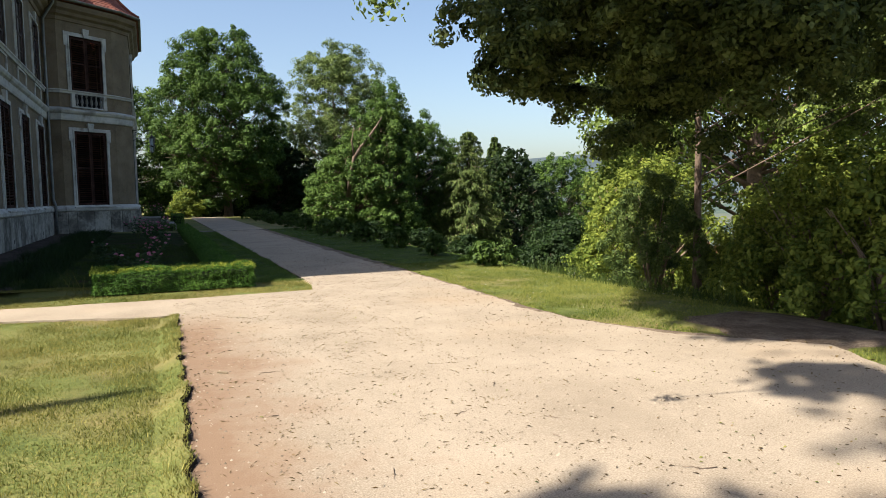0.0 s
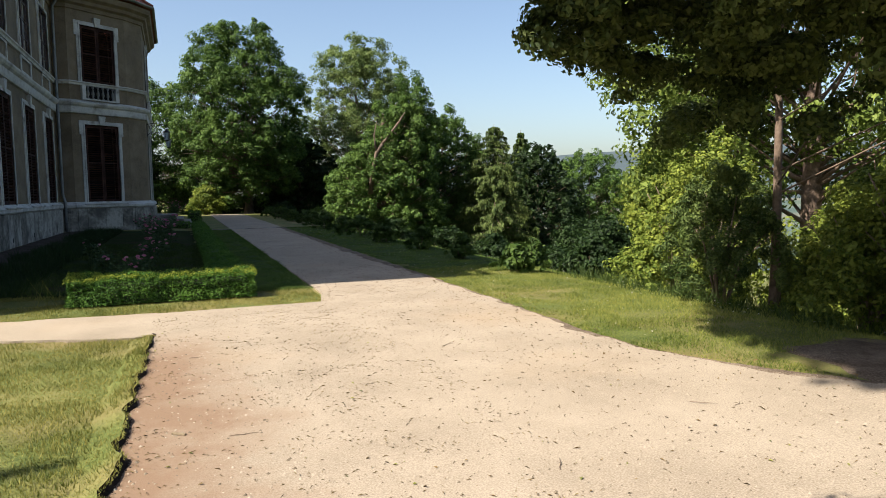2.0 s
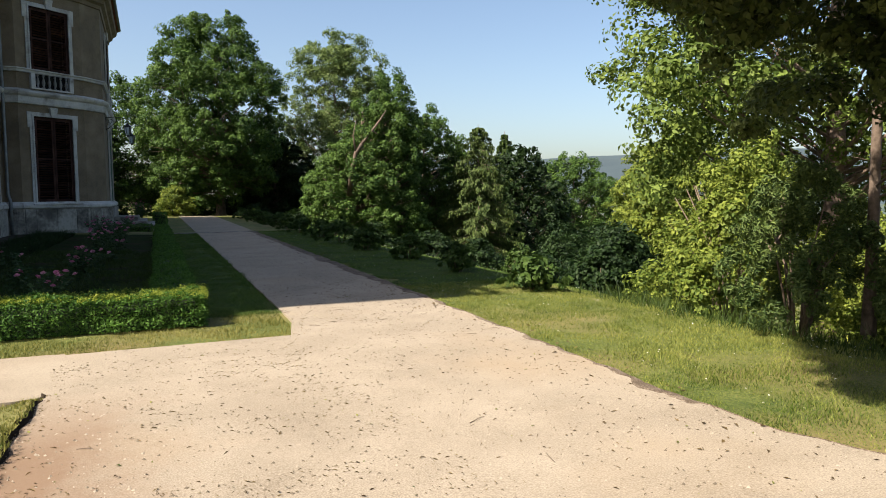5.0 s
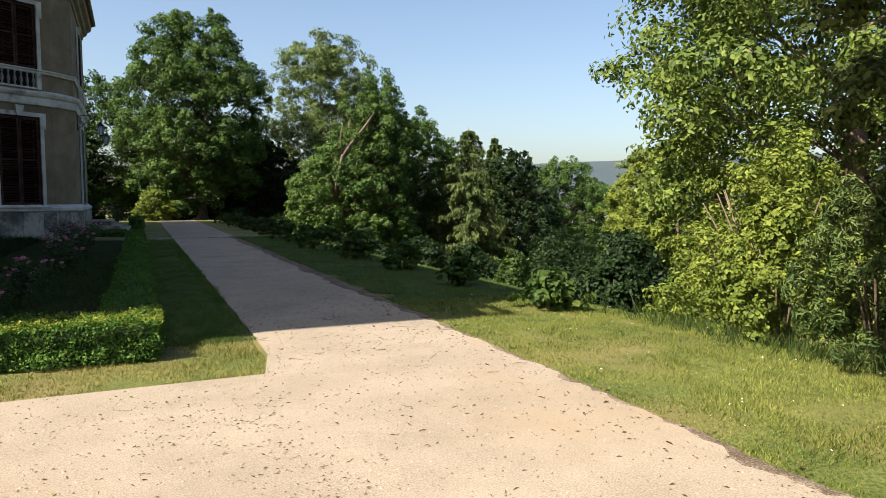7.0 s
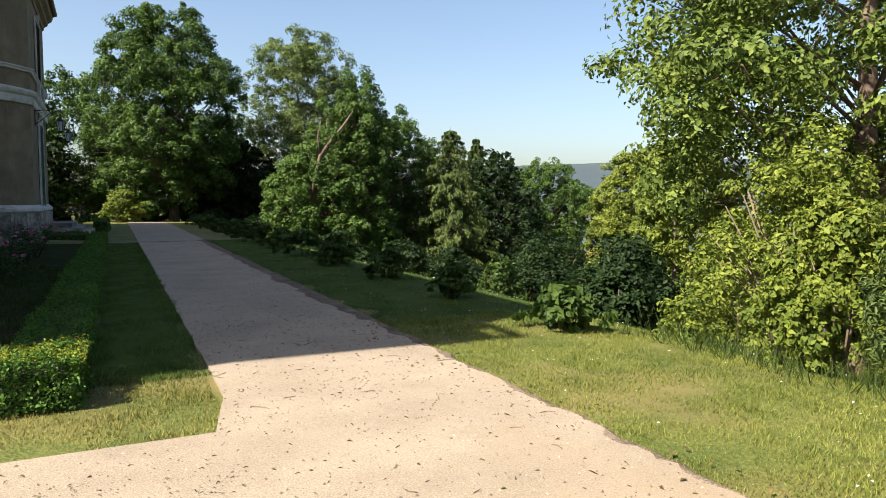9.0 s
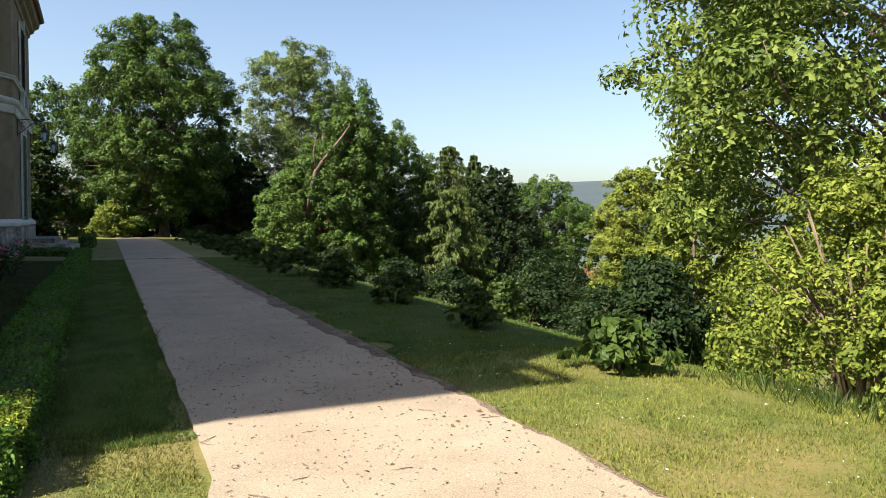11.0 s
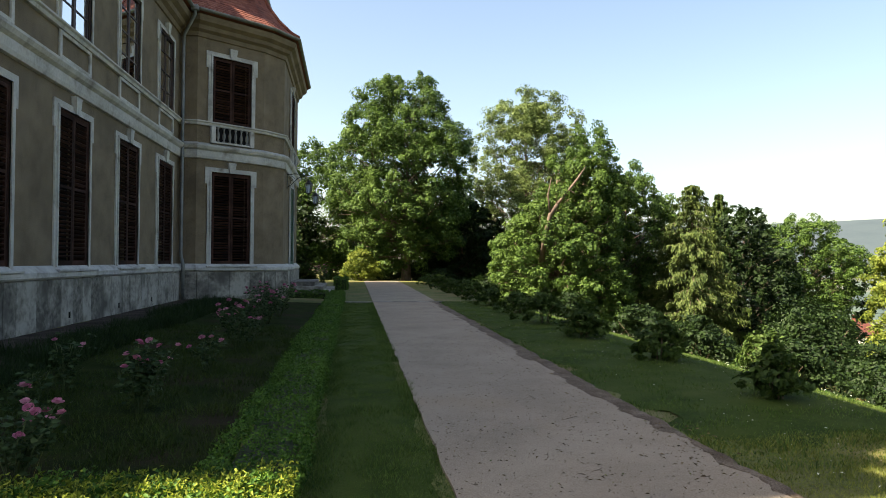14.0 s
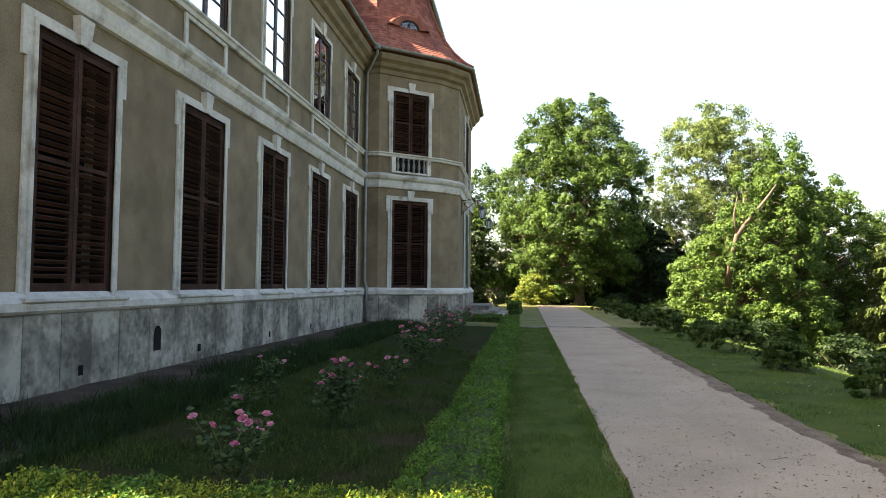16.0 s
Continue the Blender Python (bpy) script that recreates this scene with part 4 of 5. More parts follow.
def eyebrow(m):
    """An eyebrow dormer: a low arched light under a hood of tiles that runs back into the slope."""
    vs, fs, k = [], [], 13
    for row, (dep, wid, hei) in enumerate(((0.0, 0.42, 0.30), (-0.02, 0.85, 0.46), (-0.4, 1.0, 0.48), (-1.2, 1.15, 0.34))):
        for i in range(k):
            a = math.pi * i / (k - 1)
            x = -wid * math.cos(a)
            z = hei * math.sin(a) ** (1.0 if row == 0 else 1.7) + (0.0 if row == 0 else 0.02)
            vs.append(tuple(m @ Vector((x, dep + (0.06 if row == 1 else 0), z))))
    for j in range(3):
        for i in range(k - 1):
            a = j * k + i
            fs.append((a, a + 1, a + k + 1, a + k))
    me = bpy.data.meshes.new("dormer")
    me.from_pydata(vs, [], fs)
    d = finish("dormer", me, M_TILE, house, "eyebrow dormer in the tiles", True)
    bm = bmesh.new()
    arc = [bm.verts.new(m @ Vector((-0.42 * math.cos(math.pi * i / 12), -0.05, 0.30 * math.sin(math.pi * i / 12)))) for i in range(13)]
    bm.faces.new(arc)
    part("pane", bm, M_GLASS, d, "small arched pane")
    bm = bmesh.new()
    for i in range(12):
        a0, a1 = math.pi * i / 12, math.pi * (i + 1) / 12
        q = [Vector((-r * math.cos(a), -0.02, r / 0.42 * 0.30 * math.sin(a))) for r, a in ((0.42, a0), (0.42, a1), (0.37, a1), (0.37, a0))]
        bm.faces.new([bm.verts.new(m @ v) for v in q])
    box(bm, -0.015, 0.015, -0.04, -0.015, 0.0, 0.29, m=m)
    part("glazing_bar", bm, M_IRON, d)


M_GLASS = bpy.data.materials.new("window_glass")
M_GLASS.use_nodes = True
g = M_GLASS.node_tree.nodes["Principled BSDF"]
g.inputs["Base Color"].default_value, g.inputs["Roughness"].default_value = (0.9, 0.95, 1.0, 1), 0.02
g.inputs["Transmission Weight"].default_value, g.inputs["IOR"].default_value = 1.0, 1.52

d_, z_ = roof_point(1.85)
e_ = (Vector(FOOT[3]) - Vector(FOOT[2])).normalized()
c_ = (Vector(FOOT[2]) + Vector(FOOT[3])) / 2 - Vector((e_.y, -e_.x)) * (d_ - 0.12) + e_ * 0.25
eyebrow(frame_on((c_.x, c_.y), (e_.x, e_.y), z_))

M_GREEN = material("green_painted_wood", [(0.05, 0.10, 0.075), (0.08, 0.14, 0.105)], scale=4, fine=40, rough=0.6, bump=0.2, random_amount=0.3)
M_CASE = material("dark_window_frame", [(0.02, 0.012, 0.01), (0.045, 0.025, 0.02)], scale=6, rough=0.5, bump=0.1)
SLATS = {}


def slat_mesh(width, mat):
    """One louvre slat, tilted, shared by all the slats of that width."""
    key = (round(width, 3), mat.name)
    if key not in SLATS:
        bm = bmesh.new()
        tilt = pose(0, 0, 0, 38, 0, 0)
        box(bm, -width / 2, width / 2, -0.034, 0.034, -0.005, 0.005, m=tilt)
        me = bpy.data.meshes.new("slat")
        bm.to_mesh(me)
        bm.free()
        me.materials.append(mat)
        SLATS[key] = me
    return SLATS[key]


def shutter(parent, m, a0, a1, z0, z1, mat, out=-0.035):
    """A louvred shutter leaf: stiles, rails, and its slats one by one."""
    t0, t1 = out, out + 0.045
    rails = [z0, z0 + (z1 - z0) * 0.52, z1]
    half = [0.07, 0.03, 0.045]
    xs = [a0, a0 + 0.075, a1 - 0.075, a1]
    zs = [z0, z0 + 0.14, rails[1] - 0.03, rails[1] + 0.03, z1 - 0.09, z1]
    bm = bmesh.new()
    v = [[bm.verts.new(m @ Vector((x, t0, z))) for x in xs] for z in zs]
    fs = [bm.faces.new((v[j][i], v[j][i + 1], v[j + 1][i + 1], v[j + 1][i])) for j in range(5) for i in range(3) if i != 1 or j % 2 == 0]
    g = bmesh.ops.extrude_face_region(bm, geom=fs)["geom"]
    bmesh.ops.translate(bm, verts=[q for q in g if isinstance(q, bmesh.types.BMVert)], vec=m.to_3x3() @ Vector((0, t1 - t0, 0)))
    bmesh.ops.recalc_face_normals(bm, faces=bm.faces)
    part("shutter", bm, mat, parent, "louvred wooden shutter leaf")
    me = slat_mesh(a1 - a0 - 0.152, mat)
    for i in range(2):
        lo = rails[i] + (2 * half[0] if i == 0 else half[i]) + 0.04
        hi = rails[i + 1] - (2 * half[2] if i == 1 else half[i + 1]) - 0.02
        k = max(1, round((hi - lo) / 0.088))
        for j in range(k):
            ob = new("slat", me)
            ob.parent = parent
            ob.matrix_basis = m @ pose((a0 + a1) / 2, (t0 + t1) / 2, lo + (hi - lo) * (j + 0.5) / k, random.uniform(-5, 5))


def surround(m, c, h, z0, z1, keyed=True, ear=True):
    """The moulded white surround of a window: two steps, ears, and a keystone that reaches the belt course."""
    def arch(w, t):
        bm = bmesh.new()
        pts = [(c - h - w, z0), (c - h, z0), (c - h, z1), (c + h, z1), (c + h, z0), (c + h + w, z0), (c + h + w, z1 + w), (c - h - w, z1 + w)]
        if ear and w > 0.1:
            pts[6:] = [(c + h + w, z1 - 0.42), (c + h + w + 0.08, z1 - 0.42), (c + h + w + 0.08, z1 + w), (c - h - w - 0.08, z1 + w), (c - h - w - 0.08, z1 - 0.42), (c - h - w, z1 - 0.42)]
        f = bm.faces.new([bm.verts.new(m @ Vector((a, 0.002, z))) for a, z in pts])
        g = bmesh.ops.extrude_face_region(bm, geom=[f])["geom"]
        out = m.to_3x3() @ Vector((0, t, 0))
        bmesh.ops.translate(bm, verts=[v for v in g if isinstance(v, bmesh.types.BMVert)], vec=out)
        bmesh.ops.recalc_face_normals(bm, faces=bm.faces)
        return bm
    win = part("window", arch(0.15, 0.035), M_TRIM, house, "window with moulded white surround")
    part("moulding", arch(0.06, 0.062), M_TRIM, win)
    if keyed:
        bm = bmesh.new()
        lo, hi = z1 - 0.0, z1 + 0.36
        vs = [m @ Vector(q) for q in ((c - 0.10, 0.003, lo), (c + 0.10, 0.003, lo), (c + 0.15, 0.003, hi), (c - 0.15, 0.003, hi),
                                      (c - 0.10, 0.10, lo), (c + 0.10, 0.10, lo), (c + 0.15, 0.12, hi), (c - 0.15, 0.12, hi))]
        vs = [bm.verts.new(v) for v in vs]
        for q in ((4, 5, 6, 7), (0, 4, 7, 3), (1, 2, 6, 5), (0, 1, 5, 4), (3, 7, 6, 2)):
            bm.faces.new([vs[i] for i in q])
        part("keystone", bm, M_TRIM, win, "white keystone")
    return win


def sill(win, m, c, h, z):
    bm = bmesh.new()
    box(bm, c - h - 0.22, c + h + 0.22, 0.003, 0.20, z - 0.055, z, 0.012, m)
    box(bm, c - h - 0.16, c + h + 0.16, 0.003, 0.165, z - 0.13, z - 0.056, 0.01, m)
    part("sill", bm, M_TRIM, win, "white stone sill")


def jambs(win, m, c, h, z0, z1, mat=None):
    bm = bmesh.new()
    for a0, a1 in ((c - h, c - h + 0.06), (c + h - 0.06, c + h)):
        box(bm, a0, a1, -0.25, 0.018, z0, z1, 0.004, m)
    box(bm, c - h + 0.0605, c + h - 0.0605, -0.25, 0.016, z1 - 0.06, z1, 0.004, m)
    box(bm, c - h + 0.0605, c + h - 0.0605, -0.25, 0.016, z0, z0 + 0.05, 0.004, m)
    part("frame", bm, mat or M_CASE, win, "dark timber frame")


def shuttered(m, c, h, z0, z1, mat=None, keyed=True, silled=True):
    mat = mat or M_SHUTTER
    win = surround(m, c, h, z0, z1, keyed)
    if silled:
        sill(win, m, c, h, z0)
    jambs(win, m, c, h, z0, z1, mat)
    shutter(win, m, c - h + 0.045, c - 0.006, z0 + 0.03, z1 - 0.04, mat)
    shutter(win, m, c + 0.006, c + h - 0.045, z0 + 0.03, z1 - 0.04, mat)
    return win


def glazed(m, c, h, z0, z1):
    win = surround(m, c, h, z0, z1, True, True)
    jambs(win, m, c, h, z0, z1)
    bm = bmesh.new()
    for a in (c - h + 0.061, c - 0.062, c + 0.002, c + h - 0.121):
        box(bm, a, a + 0.06, -0.06, -0.01, z0 + 0.051, z1 - 0.061, m=m)
    for i in range(1, 4):
        z = z0 + (z1 - z0) * i / 4
        for a0, a1 in ((c - h + 0.1215, c - 0.0625), (c + 0.0625, c + h - 0.1215)):
            box(bm, a0, a1, -0.055, -0.015, z - 0.016, z + 0.016, m=m)
    part("casement", bm, M_CASE, win, "dark glazing bars")
    for i in range(4):
        za, zb = z0 + (z1 - z0) * i / 4, z0 + (z1 - z0) * (i + 1) / 4
        for a0, a1 in ((c - h + 0.09, c - 0.03), (c + 0.03, c + h - 0.09)):
            bm = bmesh.new()
            t = pose(0, 0, 0, 0, 0, 0)
            box(bm, a0, a1, -0.038, -0.033, za, zb, m=m @ t)
            part("pane", bm, M_GLASS, win).visible_shadow = False
    return win


def panel(m, c, h, z0, z1):
    """A framed blind panel under an upper window."""
    bm = bmesh.new()
    w = 0.10
    box(bm, c - h, c - h + w, 0.002, 0.05, z0, z1, 0.008, m)
    box(bm, c + h - w, c + h, 0.002, 0.05, z0, z1, 0.008, m)
    box(bm, c - h + w, c + h - w, 0.002, 0.048, z0, z0 + w * 0.8, 0.008, m)
    box(bm, c - h + w, c + h - w, 0.002, 0.048, z1 - w * 0.8, z1, 0.008, m)
    part("panel_frame", bm, M_TRIM, house, "white framed panel below the window")


def lathe(bm, prof, m, sides=10):
    rings = [[bm.verts.new(m @ Vector((r * math.cos(2 * math.pi * k / sides), r * math.sin(2 * math.pi * k / sides), z))) for k in range(sides)] for r, z in prof]
    for a, b in zip(rings, rings[1:]):
        for k in range(sides):
            bm.faces.new((a[k], a[(k + 1) % sides], b[(k + 1) % sides], b[k]))
    bm.faces.new(list(reversed(rings[0])))
    bm.faces.new(rings[-1])


def balustrade(m, c, h, z0, z1):
    bm = bmesh.new()
    for a in (c - h, c + h - 0.16):
        box(bm, a, a + 0.16, 0.002, 0.14, z0, z1, 0.008, m)
    box(bm, c - h + 0.161, c + h - 0.161, 0.002, 0.13, z0, z0 + 0.06, 0.006, m)
    bal = part("balustrade", bm, M_TRIM, house, "stone balustrade under the window")
    # Flat black sheet that stands in for the shade of the niche.
    bm = bmesh.new()
    box(bm, c - h + 0.161, c + h - 0.161, 0.001, 0.006, z0 + 0.061, z1, m=m)
    part("niche_shade", bm, M_DARK, bal)
    k = 6
    hz = z1 - z0 - 0.06
    for i in range(k):
        a = c - h + 0.16 + (2 * h - 0.32) * (i + 0.5) / k
        bm = bmesh.new()
        lathe(bm, [(0.05, 0), (0.05, 0.04), (0.025, 0.06), (0.06, 0.2 * hz / 0.55), (0.055, 0.28 * hz / 0.55), (0.022, 0.42 * hz / 0.55), (0.045, 0.5 * hz / 0.55), (0.045, hz)], m @ pose(a, 0.075, z0 + 0.06))
        part("baluster", bm, M_BALUSTER, bal, smooth=True)


m_main = frame_on(FOOT[0], (0, 1))
for c, h in MAIN:
    shuttered(m_main, c, h, SILL, HEAD)
    glazed(m_main, c, h, SILL2, HEAD2)
    panel(m_main, c, h + 0.02, 5.45, 6.02)
m_cant = frame_on(FOOT[2], (FOOT[3][0] - FOOT[2][0], FOOT[3][1] - FOOT[2][1]))
shuttered(m_cant, 1.28, 0.75, SILL, HEAD)
shuttered(m_cant, 1.28, 0.75, SILL2, HEAD2, silled=False)
balustrade(m_cant, 1.28, 0.82, 5.45, 6.02)
m_front = frame_on(FOOT[4], (0, 1))
shuttered(m_front, 3.34, 0.8, SILL, HEAD, M_GREEN, silled=False)
shuttered(m_front, 3.34, 0.8, SILL2, HEAD2, silled=False)
balustrade(m_front, 3.34, 0.85, 5.45, 6.02)
m_back = frame_on(FOOT[6], (FOOT[7][0] - FOOT[6][0], FOOT[7][1] - FOOT[6][1]))
shuttered(m_back, 1.2, 0.75, SILL, HEAD)
shuttered(m_back, 1.2, 0.75, SILL2, HEAD2, silled=False)

# rainwater pipe in the corner of the bay
me = tubes_mesh("downpipe", [([(-3.42, 33.04 - 0.58, 9.74), (-3.42, 32.5, 9.55), (-3.86, 32.93, 9.0), (-3.88, 32.95, 8.6), (-3.88, 32.95, 1.6), (-3.80, 32.92, 1.3), (-3.80, 32.92, 0.1)], [0.055] * 7)], 10)
pipe = finish("downpipe", me, M_LEAD, house, "grey zinc rainwater pipe", True)
bm = bmesh.new()
box(bm, -3.54, -3.30, 32.36, 32.58, 9.66, 9.84, 0.02)
part("rainwater_head", bm, M_LEAD, house, "pale blue-grey rainwater head")

# plinth slabs, one by one
rng = random.Random(8)
plinth = [o for o in house.children if o.name.startswith("plinth") and "cap" not in o.name][0]


def slabs(m, length):
    a = 0.0
    while a < length - 0.05:
        w = min(rng.uniform(0.4, 0.8), length - a)
        if length - a - w < 0.3:
            w = length - a
        bm = bmesh.new()
        t = 0.115 + rng.uniform(-0.006, 0.006)
        box(bm, a + 0.006, a + w - 0.006, 0.086, t, 0.0, 1.05 + rng.uniform(-0.02, 0.004), 0.008, m)
        part("slab", bm, M_PLINTH, plinth)
        a += w


slabs(m_main, 21.75)
slabs(m_cant, 2.5)
slabs(frame_on(FOOT[1], (1, 0)), 0.4)
slabs(frame_on(FOOT[3], (FOOT[4][0] - FOOT[3][0], FOOT[4][1] - FOOT[3][1])), 1.3)
slabs(frame_on(FOOT[4], (0, 1)), 6.6)


def vent(a, z, w, h, arched):
    bm = bmesh.new()
    pts = [(-w, 0), (w, 0), (w, h * 0.7)] + [(w * math.cos(t), h * 0.7 + h * 0.3 * math.sin(t)) for t in (0.6, 1.2, 1.8, 2.4)] + [(-w, h * 0.7)] if arched else [(-w, 0), (w, 0), (w, h), (-w, h)]
    f = bm.faces.new([bm.verts.new(m_main @ Vector((a + x, 0.127, z + y))) for x, y in pts])
    bmesh.ops.inset_region(bm, faces=[f], thickness=0.012, depth=-0.02)
    part("vent", bm, M_DARK, house, "small cellar vent, its unlit hole painted black")


vent(7.85, 0.40, 0.105, 0.38, True)
for a in (6.0, 9.25, 12.6, 15.6, 18.4):
    vent(a, 0.25, 0.05, 0.13, False)


# wall lanterns on scrolled brackets
# Window glass made darker and rougher for the lantern panes.
M_LANTERN_GLASS = M_GLASS.copy()
M_LANTERN_GLASS.name = "dark_lantern_glass"
M_LANTERN_GLASS.node_tree.nodes["Principled BSDF"].inputs["Base Color"].default_value = (0.25, 0.27, 0.27, 1)
M_LANTERN_GLASS.node_tree.nodes["Principled BSDF"].inputs["Roughness"].default_value = 0.35


def lantern(y):
    root = thing("wall_lantern", (-0.82, y, 4.3), "black iron wall lantern with scrolled bracket and glass panes", "lantern", "lanterns beside the door")
    runs = [([(0.0, 0, 0.55), (0.3, 0, 0.60), (0.85, 0, 0.55)], [0.016, 0.014, 0.012]), ([(0.0, 0, 0.05), (0.16, 0, 0.16), (0.42, 0, 0.42), (0.7, 0, 0.56)], [0.014] * 4),
            ([(0.30, 0, 0.40), (0.22, 0, 0.50), (0.12, 0, 0.46), (0.11, 0, 0.36), (0.19, 0, 0.33), (0.23, 0, 0.40)], [0.010] * 6),
            ([(0.85, 0, 0.55), (0.85, 0, 0.36)], [0.008, 0.008])]
    finish("bracket", tubes_mesh("bracket", runs, 6), M_IRON, root, "scrolled iron bracket", True)
    bm = bmesh.new()
    box(bm, -0.004, 0.02, -0.05, 0.05, -0.02, 0.64, 0.004)
    part("wall_plate", bm, M_IRON, root)
    bm = bmesh.new()
    lathe(bm, [(0.02, 0.36), (0.05, 0.33), (0.07, 0.29), (0.17, 0.20), (0.175, 0.185)], pose(0.85, 0, 0), 6)
    part("roof", bm, M_IRON, root, "hexagonal lantern roof")
    runs = []
    for k in range(6):
        a = 2 * math.pi * k / 6
        runs.append(([(0.85 + 0.155 * math.cos(a), 0.155 * math.sin(a), 0.19), (0.85 + 0.085 * math.cos(a), 0.085 * math.sin(a), -0.17)], [0.009, 0.009]))
    finish("cage", tubes_mesh("cage", runs, 5), M_IRON, root)
    bm = bmesh.new()
    lathe(bm, [(0.078, -0.16), (0.148, 0.184)], pose(0.85, 0, 0), 6)
    part("pane", bm, M_LANTERN_GLASS, root, "dark lantern glass").visible_shadow = False
    bm = bmesh.new()
    lathe(bm, [(0.02, -0.24), (0.05, -0.20), (0.09, -0.18), (0.09, -0.165)], pose(0.85, 0, 0), 6)
    part("base", bm, M_IRON, root)


lantern(37.0)
lantern(42.0)

# garden steps before the door
steps = thing("garden_steps", (0, 0, 0), "low grey stone steps before the garden door", "steps")
for i, (x, z) in enumerate(((0.97, 0.26), (0.63, 0.43), (0.28, 0.60))):
    bm = bmesh.new()
    box(bm, -0.70, x, 36.7 + 0.35 * i, 42.0 - 0.35 * i, z - (0.26 if i == 0 else 0.17), z - 0.002 * (2 - i), 0.015)
    part("step", bm, M_PLINTH, steps)


# ---- flower bed, hedges and roses ----
# Near-black soil: the lawn edge's shadow is put into its colour.
M_SOIL = material("shadowed_soil", [(0.014, 0.010, 0.008), (0.030, 0.022, 0.016), (0.055, 0.040, 0.029)], scale=2.2, fine=40, bump=0.9, specular=0.03)


def patch(name, x0, x1, y0, y1, lift, mat, label, category, ragged=0.12, step=0.3):
    """A thin sheet laid over the ground with ragged edges."""
    vs, fs = [], []
    nx, ny = max(3, round((x1 - x0) / step)), max(3, round((y1 - y0) / step))
    for j in range(ny + 1):
        for i in range(nx + 1):
            x, y = x0 + (x1 - x0) * i / nx, y0 + (y1 - y0) * j / ny
            if i in (0, nx):
                x += ragged * noise.noise((y * 1.4, i, 4)) * 2
            if j in (0, ny):
                y += ragged * noise.noise((x * 1.4, j, 6)) * 2
            edge = i in (0, nx) or j in (0, ny)
            vs.append((x, y, ground_z(x, y) + (-0.02 if edge else lift + min(0.012, ragged * 0.1) * noise.noise((x * 3, y * 3, 2)))))
    w = nx + 1
    for j in range(ny):
        for i in range(nx):
            fs.append((j * w + i, j * w + i + 1, (j + 1) * w + i + 1, (j + 1) * w + i))
    me = bpy.data.meshes.new(name)
    me.from_pydata(vs, [], fs)
    return tagged(finish(name, me, mat, smooth=True), label, category, kind="structure")


M_BED = material("dry_bed_soil", [(0.026, 0.020, 0.017), (0.052, 0.042, 0.036), (0.085, 0.070, 0.060)], scale=2.0, fine=40, bump=0.8, specular=0.03)
patch("flower_bed", -3.95, -2.1, 12.6, 33.0, 0.03, M_BED, "bare dark soil strip along the house wall", "flower bed")
# Dark green bed ground; shade beside the house is put into its colour.
M_SHADED_BED = material("shaded_bed", [(0.006, 0.012, 0.003), (0.013, 0.024, 0.005), (0.026, 0.033, 0.009)], scale=1.6, fine=45, bump=0.8, specular=0.03, stain=(0.9, 0.5, 0.7, (0.03, 0.022, 0.015)))
patch("flower_bed", -2.2, 1.0, 12.75, 33.0, 0.012, M_SHADED_BED, "rose bed with thin grass, house shade put into its dark colour", "flower bed")
# Greener turf for the shaded lawn; house shade is put into its darker colour.
M_SHADED_TURF = material("shaded_turf", [(0.016, 0.034, 0.006), (0.034, 0.056, 0.010), (0.052, 0.070, 0.017)], scale=1.3, fine=45, bump=0.8, specular=0.05)
patch("grass_strip", 1.48, 2.47, 12.9, 33.0, 0.006, M_SHADED_TURF, "green turf strip between box edging and path, house shade in its colour", "lawn", ragged=0.03, step=0.24)
patch("clover_lawn", 4.6, 9.6, 14.2, 33.0, 0.006, M_SHADED_TURF, "green clover turf on the bank beside the path, house shade in its colour", "lawn", ragged=0.3)


M_MARGIN = material("trodden_brown_soil", [(0.055, 0.040, 0.029), (0.105, 0.080, 0.060), (0.18, 0.145, 0.112)], scale=3.0, fine=80, bump=0.4, grain=1.2, specular=0.1)
patch("bare_soil", 5.6, 8.6, 4.3, 6.6, 0.008, M_MARGIN, "bare dark soil under the hanging branches", "soil", ragged=0.2, step=0.2)


